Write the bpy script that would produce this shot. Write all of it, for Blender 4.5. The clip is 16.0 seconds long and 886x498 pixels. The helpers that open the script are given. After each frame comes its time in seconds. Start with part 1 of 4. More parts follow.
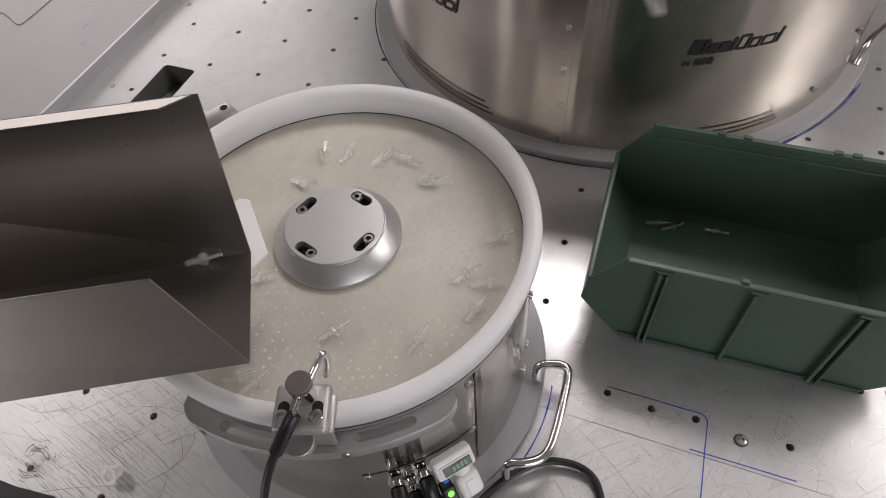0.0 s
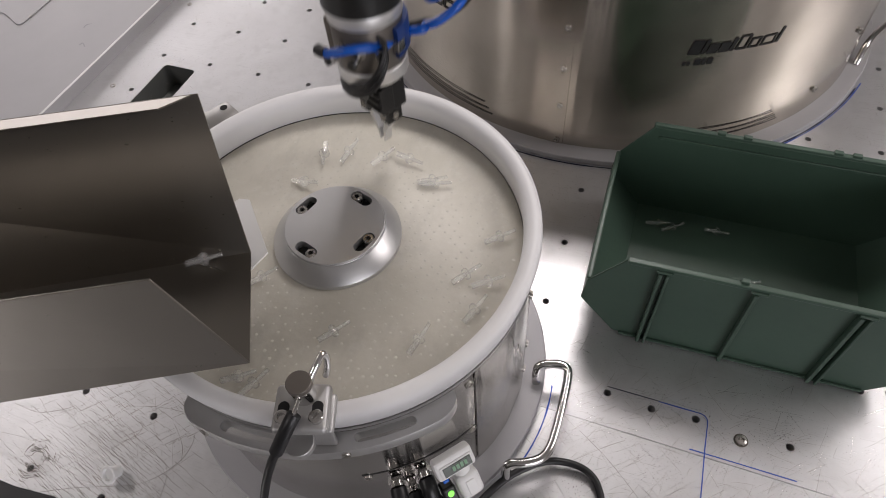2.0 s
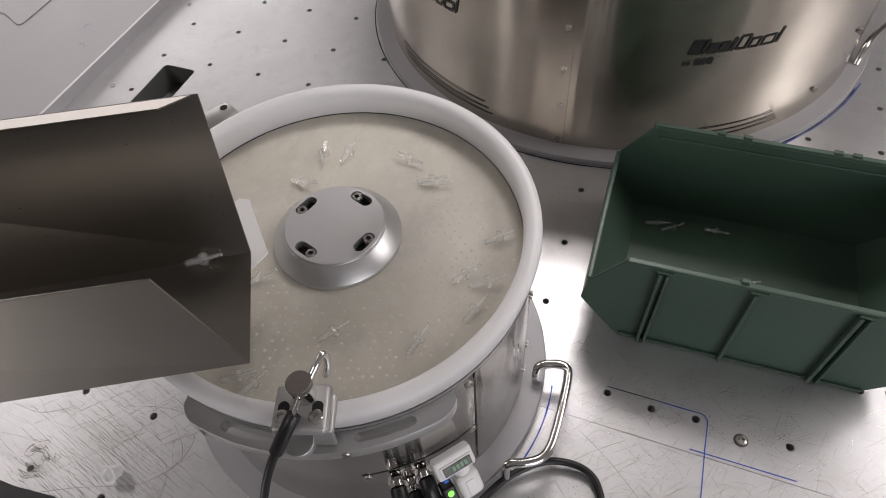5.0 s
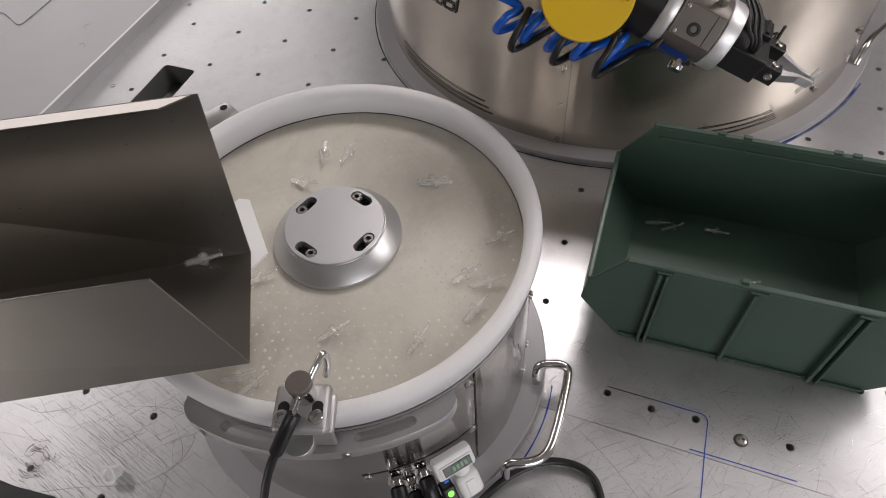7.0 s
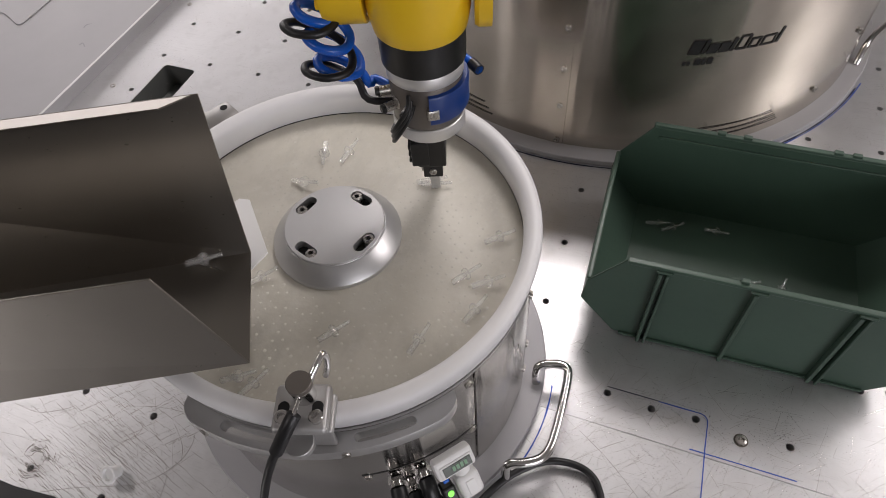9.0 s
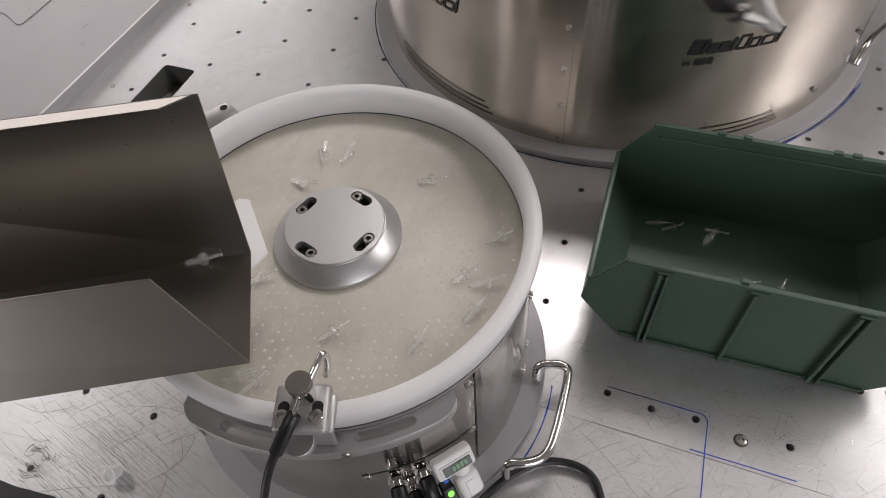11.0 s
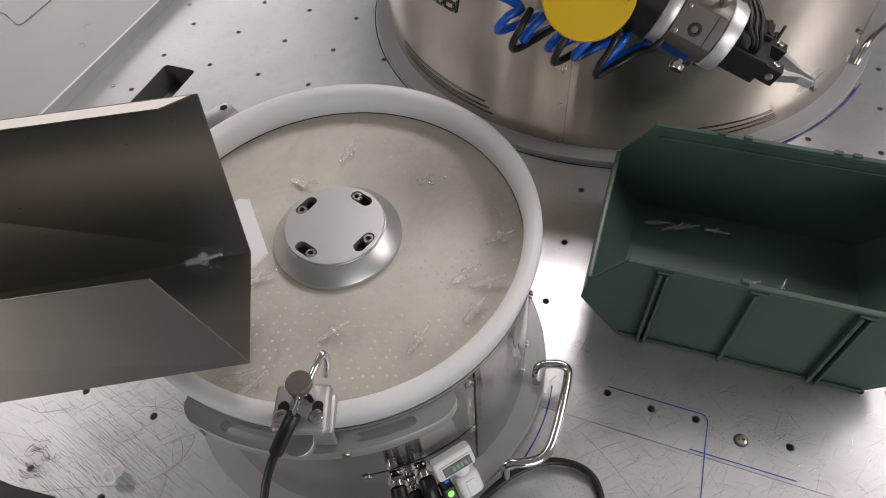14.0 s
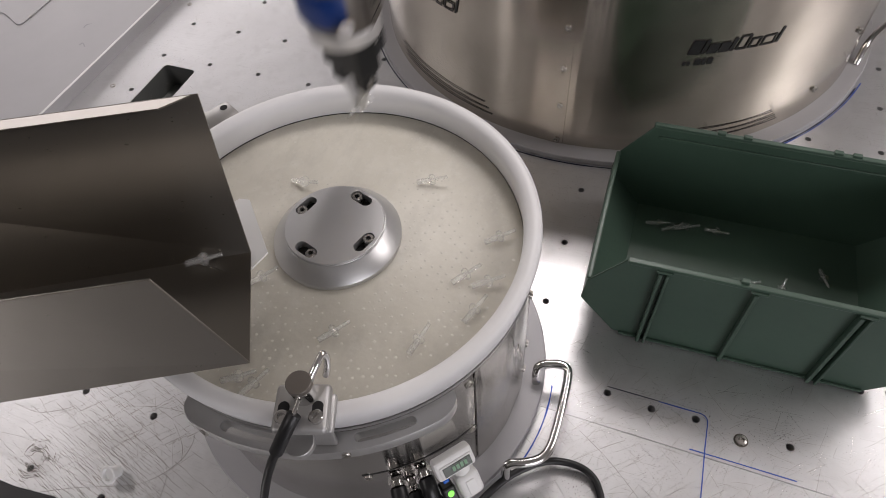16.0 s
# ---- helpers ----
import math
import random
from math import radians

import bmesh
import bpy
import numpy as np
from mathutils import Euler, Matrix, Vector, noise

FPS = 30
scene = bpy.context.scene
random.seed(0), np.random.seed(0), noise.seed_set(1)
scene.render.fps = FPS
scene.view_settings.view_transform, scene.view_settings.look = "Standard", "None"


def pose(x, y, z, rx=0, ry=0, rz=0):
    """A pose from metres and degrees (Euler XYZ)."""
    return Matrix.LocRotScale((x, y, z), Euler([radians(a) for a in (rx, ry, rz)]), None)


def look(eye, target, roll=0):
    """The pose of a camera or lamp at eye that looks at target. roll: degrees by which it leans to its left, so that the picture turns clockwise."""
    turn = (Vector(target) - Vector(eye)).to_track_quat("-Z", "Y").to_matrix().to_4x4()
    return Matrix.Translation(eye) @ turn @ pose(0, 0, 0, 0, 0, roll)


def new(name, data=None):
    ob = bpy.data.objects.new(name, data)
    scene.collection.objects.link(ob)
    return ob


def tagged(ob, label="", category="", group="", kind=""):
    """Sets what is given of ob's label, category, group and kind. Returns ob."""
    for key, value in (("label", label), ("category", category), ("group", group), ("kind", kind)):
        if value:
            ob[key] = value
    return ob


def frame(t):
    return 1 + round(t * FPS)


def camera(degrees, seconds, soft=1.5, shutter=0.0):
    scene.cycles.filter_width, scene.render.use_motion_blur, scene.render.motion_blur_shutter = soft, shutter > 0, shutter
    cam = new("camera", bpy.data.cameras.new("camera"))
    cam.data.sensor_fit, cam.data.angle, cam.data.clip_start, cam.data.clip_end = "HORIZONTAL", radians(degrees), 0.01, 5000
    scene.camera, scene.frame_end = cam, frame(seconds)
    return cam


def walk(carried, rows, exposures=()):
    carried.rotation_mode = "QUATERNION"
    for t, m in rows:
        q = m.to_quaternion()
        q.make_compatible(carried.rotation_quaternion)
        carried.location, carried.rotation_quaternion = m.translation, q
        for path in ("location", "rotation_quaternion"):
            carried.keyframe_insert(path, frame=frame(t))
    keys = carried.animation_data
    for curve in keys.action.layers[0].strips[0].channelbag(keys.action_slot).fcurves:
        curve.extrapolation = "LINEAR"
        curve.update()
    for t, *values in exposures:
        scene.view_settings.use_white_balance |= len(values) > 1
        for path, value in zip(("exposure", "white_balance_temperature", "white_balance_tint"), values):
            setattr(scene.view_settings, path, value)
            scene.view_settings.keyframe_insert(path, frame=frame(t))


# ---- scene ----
cam = camera(68.224, 16.0, soft=0.6, shutter=0.5)
walk(cam, [(0.0, pose(0.8685, -0.85347, 0.72405, 36.612, 3.282, 20.096)),
           (16.0, pose(0.8685, -0.85347, 0.72405, 36.612, 3.282, 20.096))],
     exposures=[(0.0, 0.24, 6500, 17), (16.0, 0.24, 6500, 17)])

# ---- light: workshop hall, unseen area lamps overhead and at the sides ----
world = bpy.data.worlds.new("hall")
scene.world = world
world.use_nodes = True
bg = world.node_tree.nodes["Background"]
bg.inputs[0].default_value = (0.9, 0.95, 1.0, 1)
bg.inputs[1].default_value = 0.03


def area_lamp(name, eye, target, sx, sy, watts, colour=(1, 0.97, 0.93)):
    d = bpy.data.lights.new(name, "AREA")
    d.shape, d.size, d.size_y, d.energy, d.color = "RECTANGLE", sx, sy, watts, colour
    o = new(name, d)
    o.matrix_world = look(eye, target)
    return o


# These two stand where the bright reflections on the plate point.
area_lamp("unseen_side_light", (-3.0, 2.6, 1.35), (0.2, -0.3, 0.0), 2.6, 1.9, 33, (1.0, 0.97, 0.95))
area_lamp("unseen_overhead_light", (0.58, 1.12, 2.05), (0.58, 1.12, 0), 0.9, 0.8, 29)
# Unseen lamps added for the bright plate at front left and east.
area_lamp("unseen_overhead_light", (-1.6, -0.5, 2.05), (-1.6, -0.5, 0), 0.7, 1.3, 8)
area_lamp("unseen_overhead_light", (3.1, 0.4, 1.95), (2.3, 0.2, 0), 0.8, 1.6, 25)

# Added side fill for the bin's front wall and the plate before it.
area_lamp("unseen_side_light", (3.9, -3.4, 1.1), (0.95, -0.4, 0.1), 2.4, 1.5, 52, (0.97, 0.98, 1.0))
# Added fills for the chute's outer front wall and the plate's right corner.
area_lamp("unseen_overhead_light", (-1.15, -3.1, 2.05), (-1.15, -3.1, 0), 1.3, 1.2, 26)
area_lamp("unseen_overhead_light", (2.4, 1.0, 2.05), (2.4, 1.0, 0), 0.6, 0.9, 11)

# ---- materials ----


def nodes_of(name):
    m = bpy.data.materials.new(name)
    m.use_nodes = True
    nt = m.node_tree
    return m, nt, nt.nodes["Principled BSDF"]


def ramp(nt, src, a, b, ca=(0, 0, 0, 1), cb=(1, 1, 1, 1)):
    r = nt.nodes.new("ShaderNodeValToRGB")
    r.color_ramp.elements[0].position, r.color_ramp.elements[0].color = a, ca
    r.color_ramp.elements[1].position, r.color_ramp.elements[1].color = b, cb
    nt.links.new(src, r.inputs[0])
    return r.outputs[0]


def mapped(nt, scale=(1, 1, 1), rot=(0, 0, 0)):
    tc, mp = nt.nodes.new("ShaderNodeTexCoord"), nt.nodes.new("ShaderNodeMapping")
    mp.inputs["Scale"].default_value = scale
    mp.inputs["Rotation"].default_value = [radians(a) for a in rot]
    nt.links.new(tc.outputs["Object"], mp.inputs["Vector"])
    return mp.outputs[0]


def noise_tex(nt, vec, scale, detail=4, rough=0.55):
    n = nt.nodes.new("ShaderNodeTexNoise")
    n.inputs["Scale"].default_value, n.inputs["Detail"].default_value = scale, detail
    n.inputs["Roughness"].default_value = rough
    nt.links.new(vec, n.inputs["Vector"])
    return n.outputs["Fac"]


def mixed(nt, fac, a, b, mode="MIX"):
    x = nt.nodes.new("ShaderNodeMix")
    x.data_type, x.blend_type = "RGBA", mode
    for sock, v in ((x.inputs[0], fac), (x.inputs[6], a), (x.inputs[7], b)):
        if isinstance(v, bpy.types.NodeSocket):
            nt.links.new(v, sock)
        else:
            sock.default_value = v if not isinstance(v, tuple) else (*v[:3], 1)
    return x.outputs[2]


def calc(nt, op, a, b=0.0):
    x = nt.nodes.new("ShaderNodeMath")
    x.operation = op
    for sock, v in ((x.inputs[0], a), (x.inputs[1], b)):
        if isinstance(v, bpy.types.NodeSocket):
            nt.links.new(v, sock)
        else:
            sock.default_value = v
    return x.outputs[0]


def bump_to(nt, bsdf, height, strength=0.2, dist=0.001):
    b = nt.nodes.new("ShaderNodeBump")
    b.inputs["Strength"].default_value, b.inputs["Distance"].default_value = strength, dist
    nt.links.new(height, b.inputs["Height"])
    nt.links.new(b.outputs[0], bsdf.inputs["Normal"])


def surface(name, colour, rough=0.5, metal=0.0, vary=0.12, grain=60, stretch=(1, 1, 1), bump=0.1, rvary=0.12, alpha=1.0):
    """Plain material with large stains and fine grain."""
    m, nt, p = nodes_of(name)
    v = mapped(nt, stretch)
    fine, big = noise_tex(nt, v, grain, 5), noise_tex(nt, mapped(nt), 9, 3)
    dark = tuple(c * (1 - vary) for c in colour)
    lite = tuple(min(1, c * (1 + vary)) for c in colour)
    col = mixed(nt, ramp(nt, big, 0.3, 0.7), dark, lite)
    col = mixed(nt, calc(nt, "MULTIPLY", fine, vary), col, tuple(c * 0.7 for c in colour))
    nt.links.new(col, p.inputs["Base Color"])
    r = calc(nt, "ADD", rough - rvary / 2, calc(nt, "MULTIPLY", fine, rvary))
    nt.links.new(r, p.inputs["Roughness"])
    p.inputs["Metallic"].default_value = metal
    p.inputs["Alpha"].default_value = alpha
    if bump:
        bump_to(nt, p, fine, bump, 0.0005)
    return m


def scratched_plate():
    """Worn aluminium tool plate: cloudy polish, faint crossing hairlines, stains and a fine milled grain."""
    m, nt, p = nodes_of("worn_aluminium_plate")
    base = noise_tex(nt, mapped(nt), 4.0, 6, 0.6)
    cloud = noise_tex(nt, mapped(nt), 17.0, 5, 0.65)
    col = mixed(nt, ramp(nt, base, 0.3, 0.7), (0.555, 0.553, 0.555), (0.695, 0.697, 0.705))
    col = mixed(nt, calc(nt, "MULTIPLY", ramp(nt, cloud, 0.52, 0.72), 0.32), col, (0.415, 0.41, 0.405))
    hair = None
    for ang, sc, lo in ((33, 900, 0.64), (-41, 820, 0.65), (4, 1000, 0.65), (78, 760, 0.66)):
        l = ramp(nt, noise_tex(nt, mapped(nt, (0.018, 1, 1), (0, 0, ang)), sc, 2, 0.5), lo, lo + 0.08)
        hair = l if hair is None else calc(nt, "MAXIMUM", hair, l)
    wear = ramp(nt, noise_tex(nt, mapped(nt), 7.0, 4, 0.6), 0.42, 0.66)
    worn = calc(nt, "MULTIPLY", hair, calc(nt, "ADD", 0.05, calc(nt, "MULTIPLY", wear, 0.28)))
    col = mixed(nt, worn, col, (0.24, 0.225, 0.21))
    spots = ramp(nt, noise_tex(nt, mapped(nt), 46, 6, 0.7), 0.70, 0.80)
    col = mixed(nt, calc(nt, "MULTIPLY", spots, 0.20), col, (0.33, 0.30, 0.28))
    nt.links.new(col, p.inputs["Base Color"])
    speck = noise_tex(nt, mapped(nt), 520, 2, 0.7)
    r = calc(nt, "ADD", 0.27, calc(nt, "MULTIPLY", cloud, 0.16))
    r = calc(nt, "ADD", r, calc(nt, "MULTIPLY", calc(nt, "SUBTRACT", speck, 0.5), 0.40))
    nt.links.new(r, p.inputs["Roughness"])
    p.inputs["Metallic"].default_value = 0.76
    grain = noise_tex(nt, mapped(nt, (0.35, 1, 1), (0, 0, 20)), 620, 3, 0.6)
    bump_to(nt, p, calc(nt, "ADD", calc(nt, "MULTIPLY", grain, 0.5), calc(nt, "MULTIPLY", hair, -0.5)), 0.32, 0.0005)
    return m


def brushed(name, colour, rough, along_z=True, metal=1.0, vary=0.1):
    """Rolled sheet metal with fine streaks round the drum."""
    st = (1, 1, 40) if along_z else (1, 40, 40)
    return surface(name, colour, rough, metal, vary, 30, st, 0.06, 0.10)


M_PLATE = scratched_plate()
M_STEEL = brushed("rolled_stainless_steel", (0.52, 0.475, 0.415), 0.19)


def rolled(m):
    """Fine rolling marks run round the drum, so that reflections smear upright."""
    nt = m.node_tree
    p, tan = nt.nodes["Principled BSDF"], nt.nodes.new("ShaderNodeTangent")
    tan.direction_type, tan.axis = "RADIAL", "Z"
    nt.links.new(tan.outputs[0], p.inputs["Tangent"])
    p.inputs["Anisotropic"].default_value = 0.75
    p.inputs["Anisotropic Rotation"].default_value = 0.25


rolled(M_STEEL)
M_DRUM = brushed("polished_stainless_sheet", (0.50, 0.482, 0.46), 0.15)
rolled(M_DRUM)
M_SHEET = surface("folded_stainless_sheet", (0.31, 0.288, 0.258), 0.28, 1.0, 0.06, 120, (0.1, 3, 3), 0.0, 0.03)
M_FLANGE = surface("milled_aluminium", (0.46, 0.455, 0.45), 0.46, 0.8, 0.05, 220, (1, 1, 1), 0.05)
M_ALU = surface("anodised_aluminium", (0.60, 0.60, 0.60), 0.36, 0.8, 0.04, 300, (1, 1, 1), 0.05)
M_CHROME = surface("polished_steel", (0.68, 0.67, 0.66), 0.14, 1.0, 0.02, 80, (1, 1, 1), 0.0, 0.02)
M_SCREW = surface("zinc_screw", (0.50, 0.48, 0.45), 0.28, 1.0, 0.1, 300)
M_RING = surface("white_acetal", (0.69, 0.687, 0.69), 0.42, 0.0, 0.03, 90, (1, 1, 1), 0.04)
M_WHITE = surface("white_plastic", (0.78, 0.78, 0.77), 0.45, 0.0, 0.04, 90)
M_GREEN = surface("green_polypropylene", (0.050, 0.088, 0.064), 0.40, 0.0, 0.10, 140, (1, 1, 1), 0.10)
M_YELLOW = surface("yellow_robot_paint", (0.78, 0.50, 0.012), 0.36, 0.0, 0.05, 200, (1, 1, 1), 0.05)
M_BLACK = surface("black_plastic", (0.009, 0.009, 0.009), 0.38, 0.0, 0.2, 200)
M_RUBBER = surface("black_rubber", (0.008, 0.008, 0.009), 0.40, 0.0, 0.2, 200)
M_BLUE = surface("blue_plastic", (0.005, 0.035, 0.18), 0.35, 0.0, 0.1, 200)
M_HOSE = surface("blue_hose", (0.006, 0.10, 0.52), 0.22, 0.0, 0.08, 200)
M_DARK = surface("dark_anodised_aluminium", (0.17, 0.152, 0.135), 0.38, 0.6, 0.1, 260)
M_GREY = surface("grey_painted_metal", (0.38, 0.375, 0.385), 0.45, 0.1, 0.03, 40, (1, 1, 1), 0.03)
M_GREYDK = surface("grey_cover_edge", (0.30, 0.30, 0.31), 0.5, 0.1, 0.05, 60)
M_SLOT = surface("slot_depth_grey", (0.11, 0.115, 0.11), 0.6, 0.0, 0.15, 80)
M_SCRATCH = surface("scratched_bare_metal", (0.30, 0.28, 0.26), 0.5, 0.5, 0.3, 200)
M_GLINT = surface("bright_scratch", (0.85, 0.84, 0.83), 0.22, 1.0, 0.1, 200)
M_BASE = surface("ground_steel_plate", (0.36, 0.35, 0.335), 0.34, 0.9, 0.08, 90, (1, 1, 1), 0.05)
M_BRUSH = surface("bare_turned_aluminium", (0.74, 0.735, 0.725), 0.42, 0.75, 0.03, 40, (1, 1, 40), 0.02, 0.05)
M_INK = surface("blue_marker_ink", (0.02, 0.08, 0.42), 0.5, 0.0, 0.3, 400)
M_INKDK = surface("dark_marker_ink", (0.02, 0.02, 0.05), 0.5, 0.0, 0.3, 400)
M_PRINT = surface("black_print", (0.012, 0.012, 0.012), 0.45, 0.0, 0.1, 300)
# Black standing for the shade in holes, slots, sockets and joints.
M_VOID = surface("recess_shade_black", (0.01, 0.01, 0.01), 0.9, 0.0, 0.1, 60)
M_WALL = surface("hall_wall", (0.42, 0.40, 0.38), 0.8, 0.0, 0.08, 6)
# Coloured dark so that the chute's back wall mirrors something dark.
M_DARKWALL = surface("unseen_dark_wall", (0.07, 0.066, 0.06), 0.9, 0.0, 0.1, 6)
M_FLOOR = surface("hall_floor", (0.22, 0.21, 0.20), 0.6, 0.0, 0.12, 8)
M_CEIL = surface("hall_ceiling", (0.45, 0.44, 0.42), 0.85, 0.0, 0.05, 6)


def disc_mat():
    m, nt, p = nodes_of("milky_silicone_sheet")
    big = noise_tex(nt, mapped(nt), 9, 5, 0.65)
    smear = noise_tex(nt, mapped(nt, (1, 0.45, 1), (0, 0, 35)), 30, 6, 0.65)
    haze = noise_tex(nt, mapped(nt), 75, 5, 0.7)
    col = mixed(nt, ramp(nt, big, 0.3, 0.72), (0.51, 0.485, 0.415), (0.63, 0.605, 0.53))
    col = mixed(nt, calc(nt, "MULTIPLY", ramp(nt, smear, 0.5, 0.70), 0.42), col, (0.40, 0.385, 0.34))
    col = mixed(nt, calc(nt, "MULTIPLY", ramp(nt, haze, 0.52, 0.70), 0.35), col, (0.66, 0.645, 0.59))
    nt.links.new(col, p.inputs["Base Color"])
    nt.links.new(calc(nt, "ADD", 0.34, calc(nt, "MULTIPLY", smear, 0.2)), p.inputs["Roughness"])
    bump_to(nt, p, noise_tex(nt, mapped(nt), 140, 4), 0.18, 0.001)
    return m


M_DISC = disc_mat()
M_DOT = surface("silicone_dimple", (0.575, 0.555, 0.49), 0.60, 0.0, 0.03, 300)


def clear_mat():
    m, nt, p = nodes_of("clear_plastic")
    p.inputs["Base Color"].default_value = (0.96, 0.97, 0.96, 1)
    p.inputs["IOR"].default_value = 1.25
    p.inputs["Transmission Weight"].default_value = 0.78
    g = noise_tex(nt, mapped(nt), 260, 3)
    nt.links.new(calc(nt, "ADD", 0.01, calc(nt, "MULTIPLY", g, 0.08)), p.inputs["Roughness"])
    # thin walls: much of the light goes straight through
    thin, both = nt.nodes.new("ShaderNodeBsdfTransparent"), nt.nodes.new("ShaderNodeMixShader")
    both.inputs[0].default_value = 0.62
    nt.links.new(p.outputs[0], both.inputs[1])
    nt.links.new(thin.outputs[0], both.inputs[2])
    nt.links.new(both.outputs[0], nt.nodes["Material Output"].inputs["Surface"])
    return m


M_CLEAR = clear_mat()


def led_mat(name, colour, strength):
    m, nt, p = nodes_of(name)
    p.inputs["Base Color"].default_value = (*colour, 1)
    p.inputs["Emission Color"].default_value = (*colour, 1)
    p.inputs["Emission Strength"].default_value = strength
    return m


M_LED = led_mat("green_led", (0.25, 1.0, 0.12), 0.7)
M_LCD = surface("display_window", (0.05, 0.065, 0.05), 0.2, 0.0, 0.1, 200)
M_DIGIT = led_mat("display_segment", (0.16, 0.30, 0.18), 0.05)

# ---- mesh helpers ----


def thing(name, m, label, category, group="", kind=""):
    o = new(name)
    o.empty_display_size = 0.02
    o.matrix_basis = m
    return tagged(o, label, category, group, kind)


def part(name, bm, material, parent=None, label=""):
    bmesh.ops.recalc_face_normals(bm, faces=bm.faces)
    me = bpy.data.meshes.new(name)
    bm.to_mesh(me)
    bm.free()
    me.materials.append(material)
    o = new(name, me)
    if parent is not None:
        o.parent = parent
    return tagged(o, label)


def smooth(ob, angle=40):
    me = ob.data
    me.polygons.foreach_set("use_smooth", [True] * len(me.polygons))
    me.set_sharp_from_angle(angle=radians(angle))
    return ob


def lathe(profile, n=64, a0=0.0, a1=360.0, closed=False, bm=None, m=None):
    """Turns a profile of (radius, height) round z; closed joins its last point to its first."""
    bm = bm or bmesh.new()
    full = abs(a1 - a0) >= 360
    cols = []
    for k in range(n if full else n + 1):
        a = radians(a0 + (a1 - a0) * k / n)
        cols.append([bm.verts.new(Vector((r * math.cos(a), r * math.sin(a), z)) if m is None else m @ Vector((r * math.cos(a), r * math.sin(a), z))) for r, z in profile])
    pairs = [(k, (k + 1) % len(cols)) for k in range(n)]
    np_ = len(profile)
    for i, j in pairs:
        for k in range(np_ if closed else np_ - 1):
            q = (k + 1) % np_
            f = [cols[i][k], cols[j][k], cols[j][q], cols[i][q]]
            bm.faces.new(f)
    if not full and closed:
        bm.faces.new(cols[0])
        bm.faces.new(cols[-1][::-1])
    bmesh.ops.remove_doubles(bm, verts=bm.verts, dist=1e-6)
    return bm


def dented(bm, amount, k=3.0):
    """Rolled sheet is never a true circle: shifts the side wall in and out a little, the same all the way up."""
    for v in bm.verts:
        a = math.atan2(v.co.y, v.co.x)
        r = math.hypot(v.co.x, v.co.y)
        if r > 0.1:
            w = noise.noise(Vector((math.cos(a) * k, math.sin(a) * k, 0.0))) + 0.5 * noise.noise(Vector((math.cos(a) * k * 4, math.sin(a) * k * 4, v.co.z * 2))) + 0.05 * noise.noise(Vector((math.cos(a) * k * 18, math.sin(a) * k * 18, v.co.z)))
            f = 1 + amount * w / r
            v.co.x, v.co.y = v.co.x * f, v.co.y * f
    return bm


def creased(bm, creases):
    """Upright creases beside a seam: angle, depth and half width in degrees."""
    for v in bm.verts:
        r = math.hypot(v.co.x, v.co.y)
        if r > 0.1:
            g = math.degrees(math.atan2(v.co.y, v.co.x))
            f = 1 + sum(dep * math.exp(-((g - at) / wide) ** 2) for at, dep, wide in creases) / r
            v.co.x, v.co.y = v.co.x * f, v.co.y * f
    return bm


def rod(bm, r, z0, z1, m=None, n=20, chamfer=0.0, r2=None):
    r2 = r if r2 is None else r2
    c = chamfer
    prof = [(0, z0), (r - c, z0)] + ([(r, z0 + c)] if c else []) + ([(r2, z1 - c)] if c else []) + [(r2 - c, z1), (0, z1)]
    return lathe(prof, n, bm=bm or bmesh.new(), m=m)


def box(size, at=(0, 0, 0), bevel=0.0, bm=None, m=None, seg=2):
    """A box with its centre at at; bevel rounds its edges."""
    b = bmesh.new()
    bmesh.ops.create_cube(b, size=1.0, matrix=Matrix.Translation(at) @ Matrix.Diagonal((*size, 1)))
    if bevel:
        bmesh.ops.bevel(b, geom=b.edges[:], offset=bevel, segments=seg, affect="EDGES", profile=0.5)
    if m is not None:
        bmesh.ops.transform(b, matrix=m, verts=b.verts)
    return b if bm is None else join(bm, b)


def join(bm, other):
    me = bpy.data.meshes.new("tmp")
    other.to_mesh(me)
    other.free()
    bm.from_mesh(me)
    bpy.data.meshes.remove(me)
    return bm


def prism(outline, z0, z1, bm=None, m=None, bevel=0.0):
    """An outline in x, y drawn up from z0 to z1."""
    b = bmesh.new()
    lo, hi = [b.verts.new((x, y, z0)) for x, y in outline], [b.verts.new((x, y, z1)) for x, y in outline]
    n = len(outline)
    b.faces.new(lo[::-1])
    b.faces.new(hi)
    for k in range(n):
        b.faces.new((lo[k], lo[(k + 1) % n], hi[(k + 1) % n], hi[k]))
    if bevel:
        bmesh.ops.bevel(b, geom=b.edges[:], offset=bevel, segments=2, affect="EDGES", profile=0.5)
    if m is not None:
        bmesh.ops.transform(b, matrix=m, verts=b.verts)
    return b if bm is None else join(bm, b)


def spline(pts, per=8):
    """A smooth run of points through pts."""
    p = [Vector(q) for q in pts]
    p = [2 * p[0] - p[1]] + p + [2 * p[-1] - p[-2]]
    out = []
    for k in range(1, len(p) - 2):
        for j in range(per):
            t = j / per
            a, b, c, d = p[k - 1], p[k], p[k + 1], p[k + 2]
            out.append(0.5 * (2 * b + (c - a) * t + (2 * a - 5 * b + 4 * c - d) * t * t + (3 * b - a - 3 * c + d) * t ** 3))
    return out + [p[-2]]


